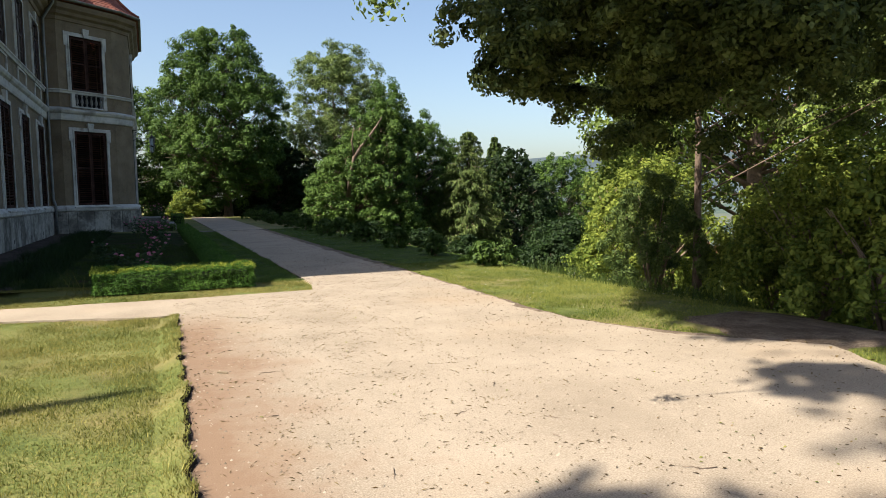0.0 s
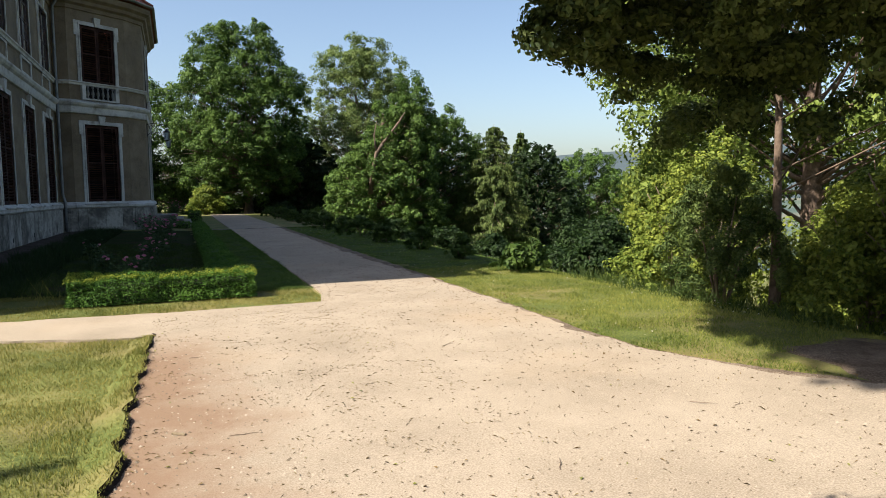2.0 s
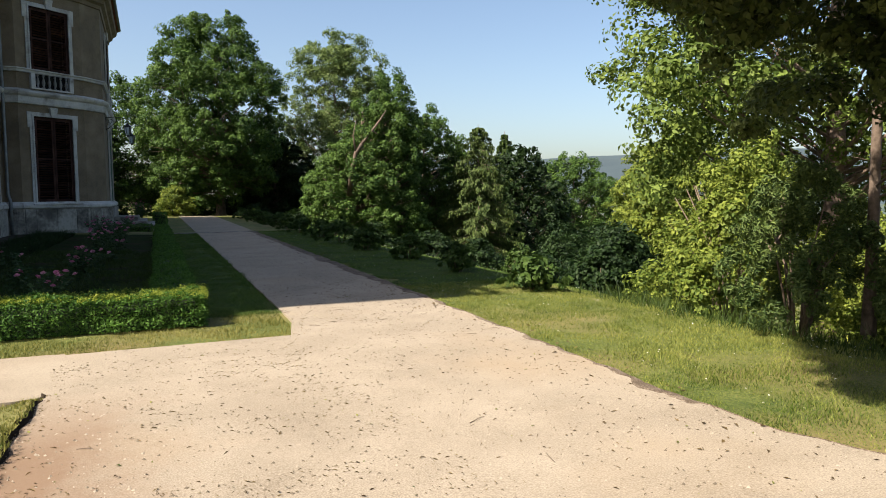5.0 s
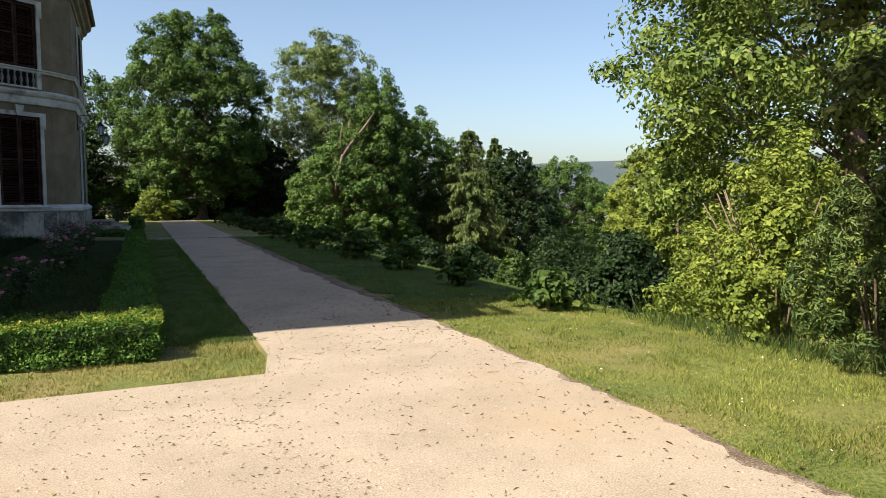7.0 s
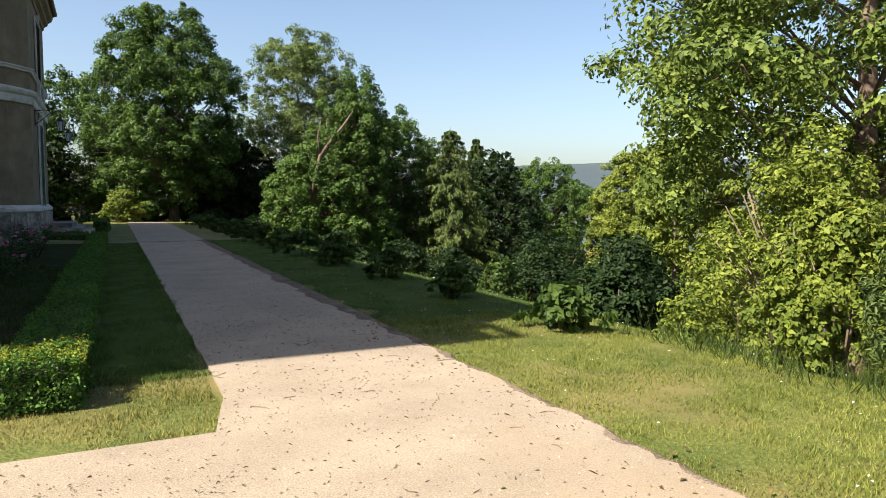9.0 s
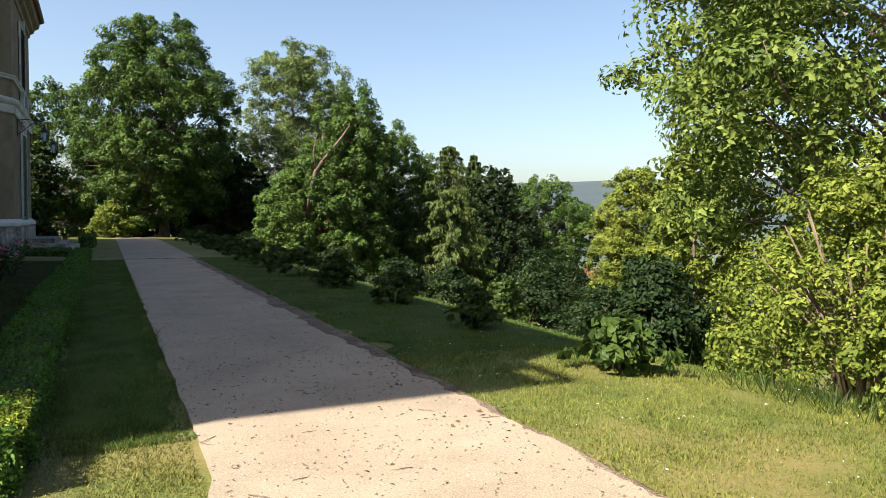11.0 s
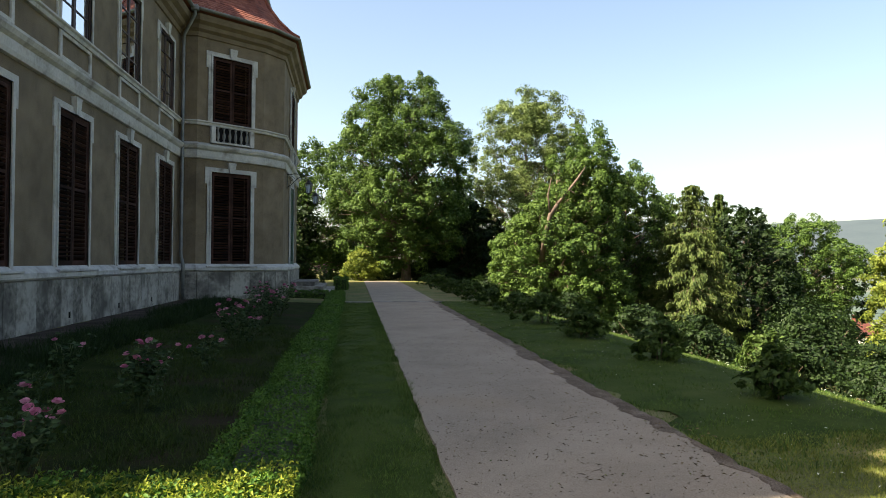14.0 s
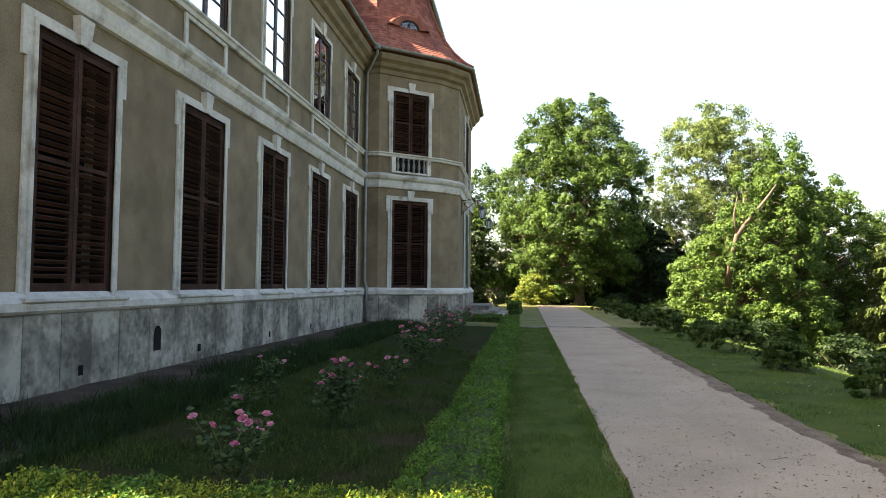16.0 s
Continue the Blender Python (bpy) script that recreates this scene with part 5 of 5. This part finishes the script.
def hedge(x0, x1, y0, y1, z1, count, seed, label, size=0.035, leaf=None):
    """A clipped box hedge: a dark solid core under a skin of small leaves with young shoots on top."""
    rng = np.random.default_rng(seed)
    root = thing("hedge", ((x0 + x1) / 2, (y0 + y1) / 2, 0), label, "hedge")
    cx, cy = (x0 + x1) / 2, (y0 + y1) / 2
    bm = bmesh.new()
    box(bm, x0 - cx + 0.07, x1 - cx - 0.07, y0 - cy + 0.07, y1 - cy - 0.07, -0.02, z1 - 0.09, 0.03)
    part("core", bm, M_HEDGE_CORE, root, "dark solid core")
    lx, ly = x1 - x0, y1 - y0
    areas = np.array([lx * ly, lx * z1, lx * z1, ly * z1, ly * z1])
    side = rng.choice(5, count, p=areas / areas.sum())
    a, b = rng.random(count), rng.random(count)
    p = np.zeros((count, 3))
    nn = np.zeros((count, 3))
    for q in range(5):
        m_ = side == q
        if q == 0:
            p[m_] = np.stack([x0 + a[m_] * lx, y0 + b[m_] * ly, np.full(m_.sum(), z1)], 1)
            nn[m_] = (0, 0, 1)
        elif q in (1, 2):
            p[m_] = np.stack([x0 + a[m_] * lx, np.full(m_.sum(), y0 if q == 1 else y1), b[m_] * z1], 1)
            nn[m_] = (0, -1 if q == 1 else 1, 0.3)
        else:
            p[m_] = np.stack([np.full(m_.sum(), x0 if q == 3 else x1), y0 + a[m_] * ly, b[m_] * z1], 1)
            nn[m_] = (-1 if q == 3 else 1, 0, 0.3)
    wav = np.array([0.09 * noise.noise((u[0] * 2.6, u[1] * 2.6, u[2] * 3)) + 0.05 * noise.noise((u[0] * 9, u[1] * 9, u[2] * 9)) for u in p])
    p = p + nn * (wav[:, None] + rng.normal(size=(count, 1)) * 0.016) - [cx, cy, 0]
    p[:, 2] = np.maximum(p[:, 2], 0.02)
    me = leaf_mesh("foliage", p, nn * 0.5 + rng.normal(size=(count, 3)) * 0.6 + [0, 0, 0.3], size * (0.6 + 0.8 * rng.random(count)), 0.55, seed)
    finish("foliage", me, leaf or M_BOX, root, "small glossy box leaves")
    return root


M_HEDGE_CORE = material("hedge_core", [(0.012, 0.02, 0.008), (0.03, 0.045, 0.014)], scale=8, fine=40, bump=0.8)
# Yellow-green shoots; sunlight on the hedge top is put into their bright colour.
M_SUNLIT_SHOOT = leaf_material("sunlit_box_shoot", (0.10, 0.15, 0.016), (0.36, 0.40, 0.06), share=0.45)
sunny = hedge(-0.95, 1.5, 12.0, 12.6, 0.36, 26000, 101, "low clipped box hedge catching the sun", 0.028)
rs = np.random.default_rng(141)
tips = np.stack([rs.uniform(-1.27, 1.27, 7000), rs.uniform(-0.3, 0.3, 7000), 0.355 + 0.05 * rs.random(7000)], 1)
tips[:, 2] += [0.05 * noise.noise((u[0] * 2.6 + 0.6, u[1] * 2.6, 1)) + 0.05 * noise.noise((u[0] * 14, u[1] * 14, 4)) for u in tips]
finish("young_growth", leaf_mesh("young_growth", tips, rs.normal(size=(7000, 3)) + [-0.4, 0, 0.2], 0.016 + 0.018 * rs.random(7000), 0.45, 141), M_SUNLIT_SHOOT, sunny, "yellow-green shoot tips with sunlight put into their bright colour")
hedge(0.98, 1.48, 12.65, 24.0, 0.26, 34000, 102, "narrow box edging between bed and grass", 0.028)
hedge(0.98, 1.48, 24.1, 36.2, 0.25, 16000, 103, "narrow box edging near the steps", 0.04)
hedge(0.9, 1.55, 43.5, 45.0, 0.6, 2500, 104, "short box hedge beyond the steps", 0.06)
hedge(-0.6, 0.85, 35.6, 36.2, 0.3, 2500, 105, "short box hedge beside the steps", 0.05)

M_PETAL = material("pink_petal", [(0.36, 0.08, 0.18), (0.52, 0.18, 0.30), (0.64, 0.33, 0.43)], scale=6, fine=30, rough=0.6, bump=0.1, translucent=0.25, random_amount=0.5, spread=(0.2, 0.8))
M_ROSE_LEAF = leaf_material("rose_leaf", (0.02, 0.045, 0.018), (0.06, 0.10, 0.035), share=0.25)


def bloom_mesh(seed):
    """A full rose: rings of cupped petals."""
    rng = np.random.default_rng(seed)
    vs, fs = [], []
    for ring, (k, r, tilt, z) in enumerate(((6, 0.050, 0.5, 0.0), (5, 0.038, 0.95, 0.012), (4, 0.024, 1.25, 0.022), (3, 0.012, 1.4, 0.03))):
        for i in range(k):
            a = 2 * math.pi * (i + 0.5 * ring) / k + rng.normal() * 0.1
            c, s = math.cos(a), math.sin(a)
            wd = r * 0.75
            o = len(vs)
            for (u, v) in ((0.1, 0), (0.6, -1), (0.6, 1), (1.0, -0.55), (1.0, 0.55)):
                rad = r * u * math.cos(tilt * u) + 0.004
                h = z + r * 1.1 * u * math.sin(tilt)
                vs.append((c * rad - s * wd * v * 0.8, s * rad + c * wd * v * 0.8, h))
            fs += [(o, o + 1, o + 2), (o + 1, o + 3, o + 4, o + 2)]
    me = bpy.data.meshes.new("bloom")
    me.from_pydata(vs, [], fs)
    me.materials.append(M_PETAL)
    return me


BLOOMS = [bloom_mesh(i) for i in range(4)]


def rose(x, y, height, spread, blooms, seed, leaves=260):
    rng = random.Random(seed)
    root = thing("rose_bush", (x, y, ground_z(x, y)), "low rose bush with pink blooms in the bed", "rose bush", "row of roses")
    runs, tips, lc = [], [], []
    for i in range(max(7, blooms)):
        a, q = rng.uniform(0, 6.283), spread * rng.uniform(0.25, 1.0)
        e = Vector((q * math.cos(a), q * math.sin(a), height * rng.uniform(0.62, 1.0)))
        mid = e * 0.5 + Vector((0, 0, 0.14 * height))
        runs.append(([(0.02 * math.cos(a), 0.02 * math.sin(a), -0.03), tuple(mid), tuple(e)], [0.007, 0.005, 0.003]))
        tips.append(e)
        for _ in range(leaves // 8):
            f = rng.uniform(0.25, 0.97)
            p = mid * (2 * f) if f < 0.5 else mid.lerp(e, 2 * f - 1)
            lc.append((p.x + rng.gauss(0, 0.05), p.y + rng.gauss(0, 0.05), max(0.03, p.z + rng.gauss(0, 0.05))))
    finish("branchwork", tubes_mesh("branchwork", runs, 5), M_STEM, root, "thin green stems", True)
    nr = np.random.default_rng(seed)
    finish("foliage", leaf_mesh("foliage", lc, nr.normal(size=(len(lc), 3)) * 0.7 + [0, 0, 0.8], 0.045 + 0.03 * nr.random(len(lc)), 0.6, seed), M_ROSE_LEAF, root)
    for e in tips[:blooms]:
        b = new("bloom", BLOOMS[rng.randrange(4)])
        b.parent = root
        b.matrix_basis = Matrix.Translation(e) @ Euler((rng.uniform(-0.6, 0.6), rng.uniform(-0.6, 0.6), rng.uniform(0, 6))).to_matrix().to_4x4() @ Matrix.Scale(rng.uniform(0.65, 1.0), 4)
    return root


M_STEM = material("green_stem", [(0.05, 0.08, 0.03), (0.08, 0.11, 0.04)], scale=10, bump=0.1)
for i, (x, y, h, s, b) in enumerate(((-0.25, 13.55, 0.5, 0.42, 11), (-0.12, 15.6, 0.68, 0.38, 12), (-0.75, 14.9, 0.5, 0.2, 2), (-1.15, 16.6, 0.55, 0.2, 2), (0.0, 18.0, 0.5, 0.3, 4), (0.02, 20.2, 0.7, 0.45, 12),
                                    (-0.05, 21.6, 0.75, 0.45, 11), (-0.05, 24.6, 0.85, 0.6, 12), (0.0, 26.6, 0.85, 0.6, 12), (-0.6, 28.5, 0.8, 0.5, 8), (0.25, 46.5, 1.2, 0.8, 22))):
    rose(x, y, h, s, b, 200 + i, 420 if h > 0.65 else 260)


# ---- lawn blades, litter and small things on the ground ----
def scatter(rng, count, x0, x1, y0, y1, keep):
    x, y = rng.uniform(x0, x1, count), rng.uniform(y0, y1, count)
    ok = np.array([keep(a, b) for a, b in zip(x, y)])
    return x[ok], y[ok]


def lip(x, y):
    """Height of the turf's rim along the gravel."""
    if y > 9.6 or x > left_edge(y) + 0.02:
        return 0.0
    k = max(0.0, min(1.0, 1 - (left_edge(y) - x) / 0.2))
    return k * k * (3 - 2 * k) * (0.070 + 0.022 * noise.noise((y * 5, 2, 2))) * min(1.0, (9.6 - y) / 0.4)


def blades(name, count, x0, x1, y0, y1, keep, tall, wide, seed, mat, label):
    rng = np.random.default_rng(seed)
    x, y = scatter(rng, count, x0, x1, y0, y1, keep)
    k = len(x)
    z = np.array([ground_z(a, b) + lip(a, b) for a, b in zip(x, y)]) - 0.015
    tuft = np.array([0.75 + 0.75 * noise.noise((a * 2.2, b * 2.2, 5)) + 0.35 * noise.noise((a * 9, b * 9, 8)) for a, b in zip(x, y)])
    h = tall * np.clip(tuft, 0.35, 1.8) * (0.6 + 0.7 * rng.random(k))
    a = rng.uniform(0, 6.283, k)
    ln = rng.normal(size=(k, 2)) * 0.45 * h[:, None]
    w = wide * (0.7 + 0.6 * rng.random(k))
    v = np.empty((k, 3, 3))
    v[:, 0] = np.stack([x - np.cos(a) * w, y - np.sin(a) * w, z], 1)
    v[:, 1] = np.stack([x + np.cos(a) * w, y + np.sin(a) * w, z], 1)
    v[:, 2] = np.stack([x + ln[:, 0], y + ln[:, 1], z + h], 1)
    ob = finish(name, triangles(name, v.reshape(-1), np.arange(k * 3)), mat)
    return tagged(ob, label, "grass", kind="stuff")


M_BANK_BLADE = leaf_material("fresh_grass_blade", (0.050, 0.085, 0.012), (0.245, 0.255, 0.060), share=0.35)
# Blade for the bank and strip in house shade; shade put into its colour.
M_SHADED_BLADE = leaf_material("shaded_grass_blade", (0.034, 0.080, 0.014), (0.125, 0.175, 0.042), share=0.35)
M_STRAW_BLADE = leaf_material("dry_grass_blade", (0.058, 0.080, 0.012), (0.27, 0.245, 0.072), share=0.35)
lawn = lambda x, y: x < left_edge(y) + 0.02 and y < lawn_front(x) + 0.02
verge = lambda x, y: y > verge_front(x) - 0.02 and x < left_edge(max(y, 10.95)) + 0.02 and not (-1.0 < x < 1.5 and 12.15 < y < 12.7)
bank = lambda x, y: x > right_edge(y) - 0.02 and not (5.4 < x and 4.4 < y < 6.3)
blades("grass", 14000, -0.3, 0.3, 1.0, 9.6, lambda x, y: left_edge(y) - 0.16 < x < left_edge(y) + 0.005, 0.05, 0.004, 307, M_STRAW_BLADE, "longer grass hanging over the cut edge of the lawn")
blades("grass", 150000, -3.6, 0.3, 2.2, 10.4, lawn, 0.033, 0.0034, 301, M_STRAW_BLADE, "short yellowish green lawn grass")
blades("grass", 48000, -4.5, 2.4, 10.85, 12.9, verge, 0.034, 0.0038, 302, M_STRAW_BLADE, "short sunlit grass of the verge")
blades("grass", 110000, 1.45, 2.5, 12.6, 33.0, verge, 0.05, 0.004, 303, M_SHADED_BLADE, "shaded green grass strip along the path")
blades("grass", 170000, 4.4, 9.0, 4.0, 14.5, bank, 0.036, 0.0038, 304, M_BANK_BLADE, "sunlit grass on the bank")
blades("grass", 90000, 4.4, 9.5, 13.5, 34.0, bank, 0.05, 0.007, 305, M_SHADED_BLADE, "shaded grass beside the path")
blades("grass", 34000, -2.9, -1.7, 12.8, 32.0, lambda x, y: noise.noise((x * 2, y * 0.7, 6)) > -0.3, 0.24, 0.006, 309, M_DEEP, "longer dark weeds between soil and rose bed")
blades("grass", 50000, -2.3, 0.95, 12.9, 24.0, lambda x, y: noise.noise((x, y, 3)) > -0.35, 0.09, 0.006, 306, M_BLADE, "thin grass between the roses")
blades("grass", 5000, 6.2, 9.0, 4.0, 13.0, lambda x, y: x > 6.9 and y > 7.0 or y < 4.2, 0.28, 0.006, 307, M_BLADE, "long uncut grass at the foot of the bushes")
blades("grass", 90, -1.4, 0.8, 12.2, 12.55, lambda x, y: True, 0.5, 0.004, 308, M_STRAW_BLADE, "long stray grass stalks beside the hedge")


def edging():
    """The turf stands a little proud of the gravel, with a cut face of crumbled soil and loose clods; the edge's shadow
    is put into its dark colour.
    """
    rs = np.random.default_rng(91)
    ys = [1.0 + 0.02 * i for i in range(431)]
    vs, fs = [], []
    for y in ys:
        e = left_edge(y)
        vs += [(x, y, lip(x, y) - 0.004) for x in (e - 0.2, e - 0.13, e - 0.06, e - 0.012)]
    for j in range(len(ys) - 1):
        fs += [(j * 4 + i, j * 4 + i + 1, j * 4 + i + 5, j * 4 + i + 4) for i in range(3)]
    me = bpy.data.meshes.new("turf_edge")
    me.from_pydata(vs, [], fs)
    tagged(finish("turf_edge", me, M_GRASS), "raised rim of the lawn beside the gravel", "turf", kind="structure")
    vs, fs = [], []
    for y in ys:
        e = left_edge(y) - 0.012
        k = 0.007 * noise.noise((y * 11, 0, 1)) + 0.005 * noise.noise((y * 31, 0, 1))
        top = lip(e, y) - 0.004
        vs += [(e, y, top), (e - 0.006 + k, y, top * 0.55 + 0.008), (e + 0.022 + 2 * k, y, 0.024 + k), (e + 0.042 + 2.5 * k, y, 0.012)]
    for j in range(len(ys) - 1):
        fs += [(j * 4 + i, j * 4 + i + 1, j * 4 + i + 5, j * 4 + i + 4) for i in range(3)]
    for _ in range(1300):
        y = rs.uniform(1.2, 9.4)
        x = left_edge(y) + 0.004 + abs(rs.normal()) * 0.022
        r = rs.uniform(0.002, 0.009)
        o = len(vs)
        for i in range(4):
            t = 1.57 * i + rs.uniform(0, 0.8)
            vs.append((x + r * math.cos(t) * rs.uniform(0.7, 1.3), y + r * math.sin(t) * rs.uniform(0.7, 1.3), 0.012))
        vs.append((x + rs.normal() * r * 0.3, y + rs.normal() * r * 0.3, 0.014 + r * rs.uniform(0.8, 1.6)))
        fs += [(o + i, o + (i + 1) % 4, o + 4) for i in range(4)]
    me = bpy.data.meshes.new("lawn_edge")
    me.from_pydata(vs, [], fs)
    return tagged(finish("lawn_edge", me, M_SOIL), "cut edge of crumbled soil along the lawn, its shadow put into the dark colour", "edging", kind="structure")


edging()


def soil_margin():
    """A ragged band of trodden soil where the gravel thins out along the bank."""
    vs, fs = [], []
    ys = [5.2 + 0.05 * i for i in range(577)]
    for y in ys:
        e = right_edge(y)
        w = max(0.008, 0.02 + 0.20 * min(1.0, max(0.0, (y - 12) / 4)) + 0.16 * noise.noise((y * 0.8, 5, 1)) + 0.10 * noise.noise((y * 3.1, 5, 1)) + 0.05 * noise.noise((y * 11, 5, 1)))
        z = ground_z(e + 0.03, y) + 0.004
        vs += [(e - w, y, 0.0155), (e - w * 0.8, y, 0.0225), (e - 0.004, y, 0.0235), (e + 0.035, y, z)]
    for j in range(len(ys) - 1):
        fs += [(j * 4 + i, j * 4 + i + 1, j * 4 + i + 5, j * 4 + i + 4) for i in range(3)]
    me = bpy.data.meshes.new("soil_margin")
    me.from_pydata(vs, [], fs)
    return tagged(finish("soil_margin", me, M_MARGIN), "brown trodden soil band along the bank", "soil", kind="structure")


soil_margin()


def litter(name, count, seed, mat, size, keep, label, x0=0.0, x1=6.0, y0=0.5, y1=15.0, lift=0.021, aspect=0.5):
    rng = np.random.default_rng(seed)
    x, y = scatter(rng, count, x0, x1, y0, y1, keep)
    k = len(x)
    c = np.stack([x, y, np.array([ground_z(a, b) for a, b in zip(x, y)]) + lift], 1)
    me = leaf_mesh(name, c, rng.normal(size=(k, 3)) * 0.22 + [0, 0, 1], size * (0.4 + 1.2 * rng.random(k) ** 2), aspect, seed)
    return tagged(finish(name, me, mat), label, "leaf litter", kind="stuff")


M_DRY_LEAF = leaf_material("dry_leaf", (0.045, 0.03, 0.014), (0.17, 0.115, 0.05), share=0.1)
M_FALLEN = leaf_material("fallen_green_leaf", (0.035, 0.05, 0.01), (0.20, 0.20, 0.045), share=0.1)
on_gravel = lambda x, y: left_edge(y) < x < right_edge(y) and noise.noise((x * 0.9, y * 0.9, 3)) > 0.0 + 0.2 * noise.noise((x * 5, y * 5, 1))
near_bank = lambda x, y: right_edge(y) - 0.5 < x < right_edge(y) + 0.25 and noise.noise((x * 1.2, y * 1.2, 7)) > -0.05
near_lawn = lambda x, y: left_edge(y) < x < left_edge(y) + 1.7 and y < 10 and noise.noise((x * 1.2, y * 1.2, 9)) > -0.1
litter("leaf_litter", 1700, 401, M_DRY_LEAF, 0.022, on_gravel, "dry brown leaves scattered on the gravel")
litter("leaf_litter", 1000, 402, M_FALLEN, 0.024, on_gravel, "fallen yellow-green leaves on the gravel")
litter("leaf_litter", 3000, 403, M_DRY_LEAF, 0.04, near_bank, "brown leaf litter along the bank's edge")
M_DRIFT = leaf_material("drifted_debris", (0.045, 0.032, 0.013), (0.20, 0.15, 0.06), share=0.1)
clumped = lambda x, y: left_edge(y) < x < left_edge(y) + 2.4 and noise.noise((x * 2.2, y * 3.1, 5)) > 0.12
any_gravel = lambda x, y: left_edge(y) < x < right_edge(y)
litter("stalk_litter", 4500, 407, M_DRY_LEAF, 0.028, any_gravel, "fine dry stalks strewn over the gravel", aspect=0.11)
litter("stalk_litter", 13000, 408, M_DRIFT, 0.023, clumped, "fine dry debris gathered in drifts near the lawn", x1=2.8, y1=10.5, aspect=0.14)
litter("leaf_litter", 1500, 404, M_DRY_LEAF, 0.015, near_lawn, "small dry leaves beside the lawn")
litter("leaf_litter", 2600, 406, M_DRY_LEAF, 0.035, near_bank, "brown litter along the shaded edge", 3.5, 5.6, 13.0, 34.0)
litter("stalk_litter", 1700, 409, M_DRY_LEAF, 0.02, any_gravel, "fine dry debris on the shaded path", 2.2, 5.2, 11.0, 30.0, aspect=0.25)
litter("leaf_litter", 220, 405, M_FALLEN, 0.02, lambda x, y: left_edge(y) < x < right_edge(y), "few leaves on the shaded path", 2.3, 5.0, 13.0, 34.0)


def pebbles(count, seed):
    rng = np.random.default_rng(seed)
    x, y = scatter(rng, count, 0.0, 6.0, 1.5, 22.0, lambda a, b: left_edge(b) < a < right_edge(b))
    k = len(x)
    r = 0.004 + 0.009 * rng.random(k) ** 2
    z = np.full(k, 0.017)
    v = np.empty((k, 4, 3))
    for i in range(3):
        a = 2.1 * i + rng.random(k)
        v[:, i] = np.stack([x + np.cos(a) * r * 1.3, y + np.sin(a) * r, z - 0.002], 1)
    v[:, 3] = np.stack([x, y, z + r * 0.9], 1)
    base = np.arange(k)[:, None] * 4
    tri = np.concatenate([base + [0, 1, 3], base + [1, 2, 3], base + [2, 0, 3]], axis=1).reshape(-1)
    return tagged(finish("pebbles", triangles("pebbles", v.reshape(-1), tri), M_PEBBLE), "small loose stones in the gravel", "gravel", kind="stuff")


M_PEBBLE = material("loose_pebble", [(0.10, 0.078, 0.056), (0.19, 0.155, 0.115), (0.28, 0.235, 0.185)], scale=5, bump=0.1, random_amount=0.7, island=True)
pebbles(22000, 411)

rng = random.Random(77)


def twig(x, y, length, z=0.021):
    root = thing("twig", (x, y, z), "thin dry twig lying on the gravel", "twig", "fallen twigs")
    a = rng.uniform(0, 6.28)
    pts = [(0, 0, 0)]
    for i in range(4):
        a += rng.uniform(-0.5, 0.5)
        pts.append((pts[-1][0] + length / 4 * math.cos(a), pts[-1][1] + length / 4 * math.sin(a), rng.uniform(-0.002, 0.006)))
    r = 0.002 + 0.004 * length
    finish("stick", tubes_mesh("stick", [(pts, [r, r, r * 0.8, r * 0.6, r * 0.3])], 5), M_BARK, root, smooth=True)
    finish("side_shoot", tubes_mesh("side_shoot", [([pts[2], (pts[2][0] + 0.2 * length * math.cos(a + 0.8), pts[2][1] + 0.2 * length * math.sin(a + 0.8), 0.004)], [r * 0.6, r * 0.2])], 5), M_BARK, root)


for i in range(34):
    y = rng.uniform(2.5, 14)
    twig(rng.uniform(0.4, 4.3) if y < 9.5 else rng.uniform(2.5, 4.4), y, rng.uniform(0.06, 0.2))
twig(2.47, 12.6, 0.16)
for x, y in ((2.44, 12.55), (3.9, 15.2), (3.7, 16.0)):
    twig(x, y, 0.22)

# pale splinter of wood on the soil beside the lawn
bm = bmesh.new()
box(bm, -0.045, 0.045, -0.011, 0.011, 0, 0.014, 0.003, pose(0.47, 6.08, 0.018, 0, 4, -28))
tagged(part("wood_chip", bm, M_PLASTER), "pale splinter of wood on bare soil", "wood chip")

# clover in the shaded lawn
M_CLOVER = material("white_clover", [(0.4, 0.4, 0.37), (0.55, 0.55, 0.5)], scale=9, bump=0)
ob = litter("clover_flowers", 1500, 431, M_CLOVER, 0.022, lambda x, y: x > right_edge(y) + 0.2, "tiny white clover flowers in the grass", 4.6, 9.5, 7.0, 34.0, 0.055)

# stone channel across the path and slab beside it
bm = bmesh.new()
box(bm, 1.55, 4.95, 33.2, 33.42, -0.02, 0.034, 0.006)
tagged(part("drain_channel", bm, M_PLINTH), "flush stone drain across the path", "drain")
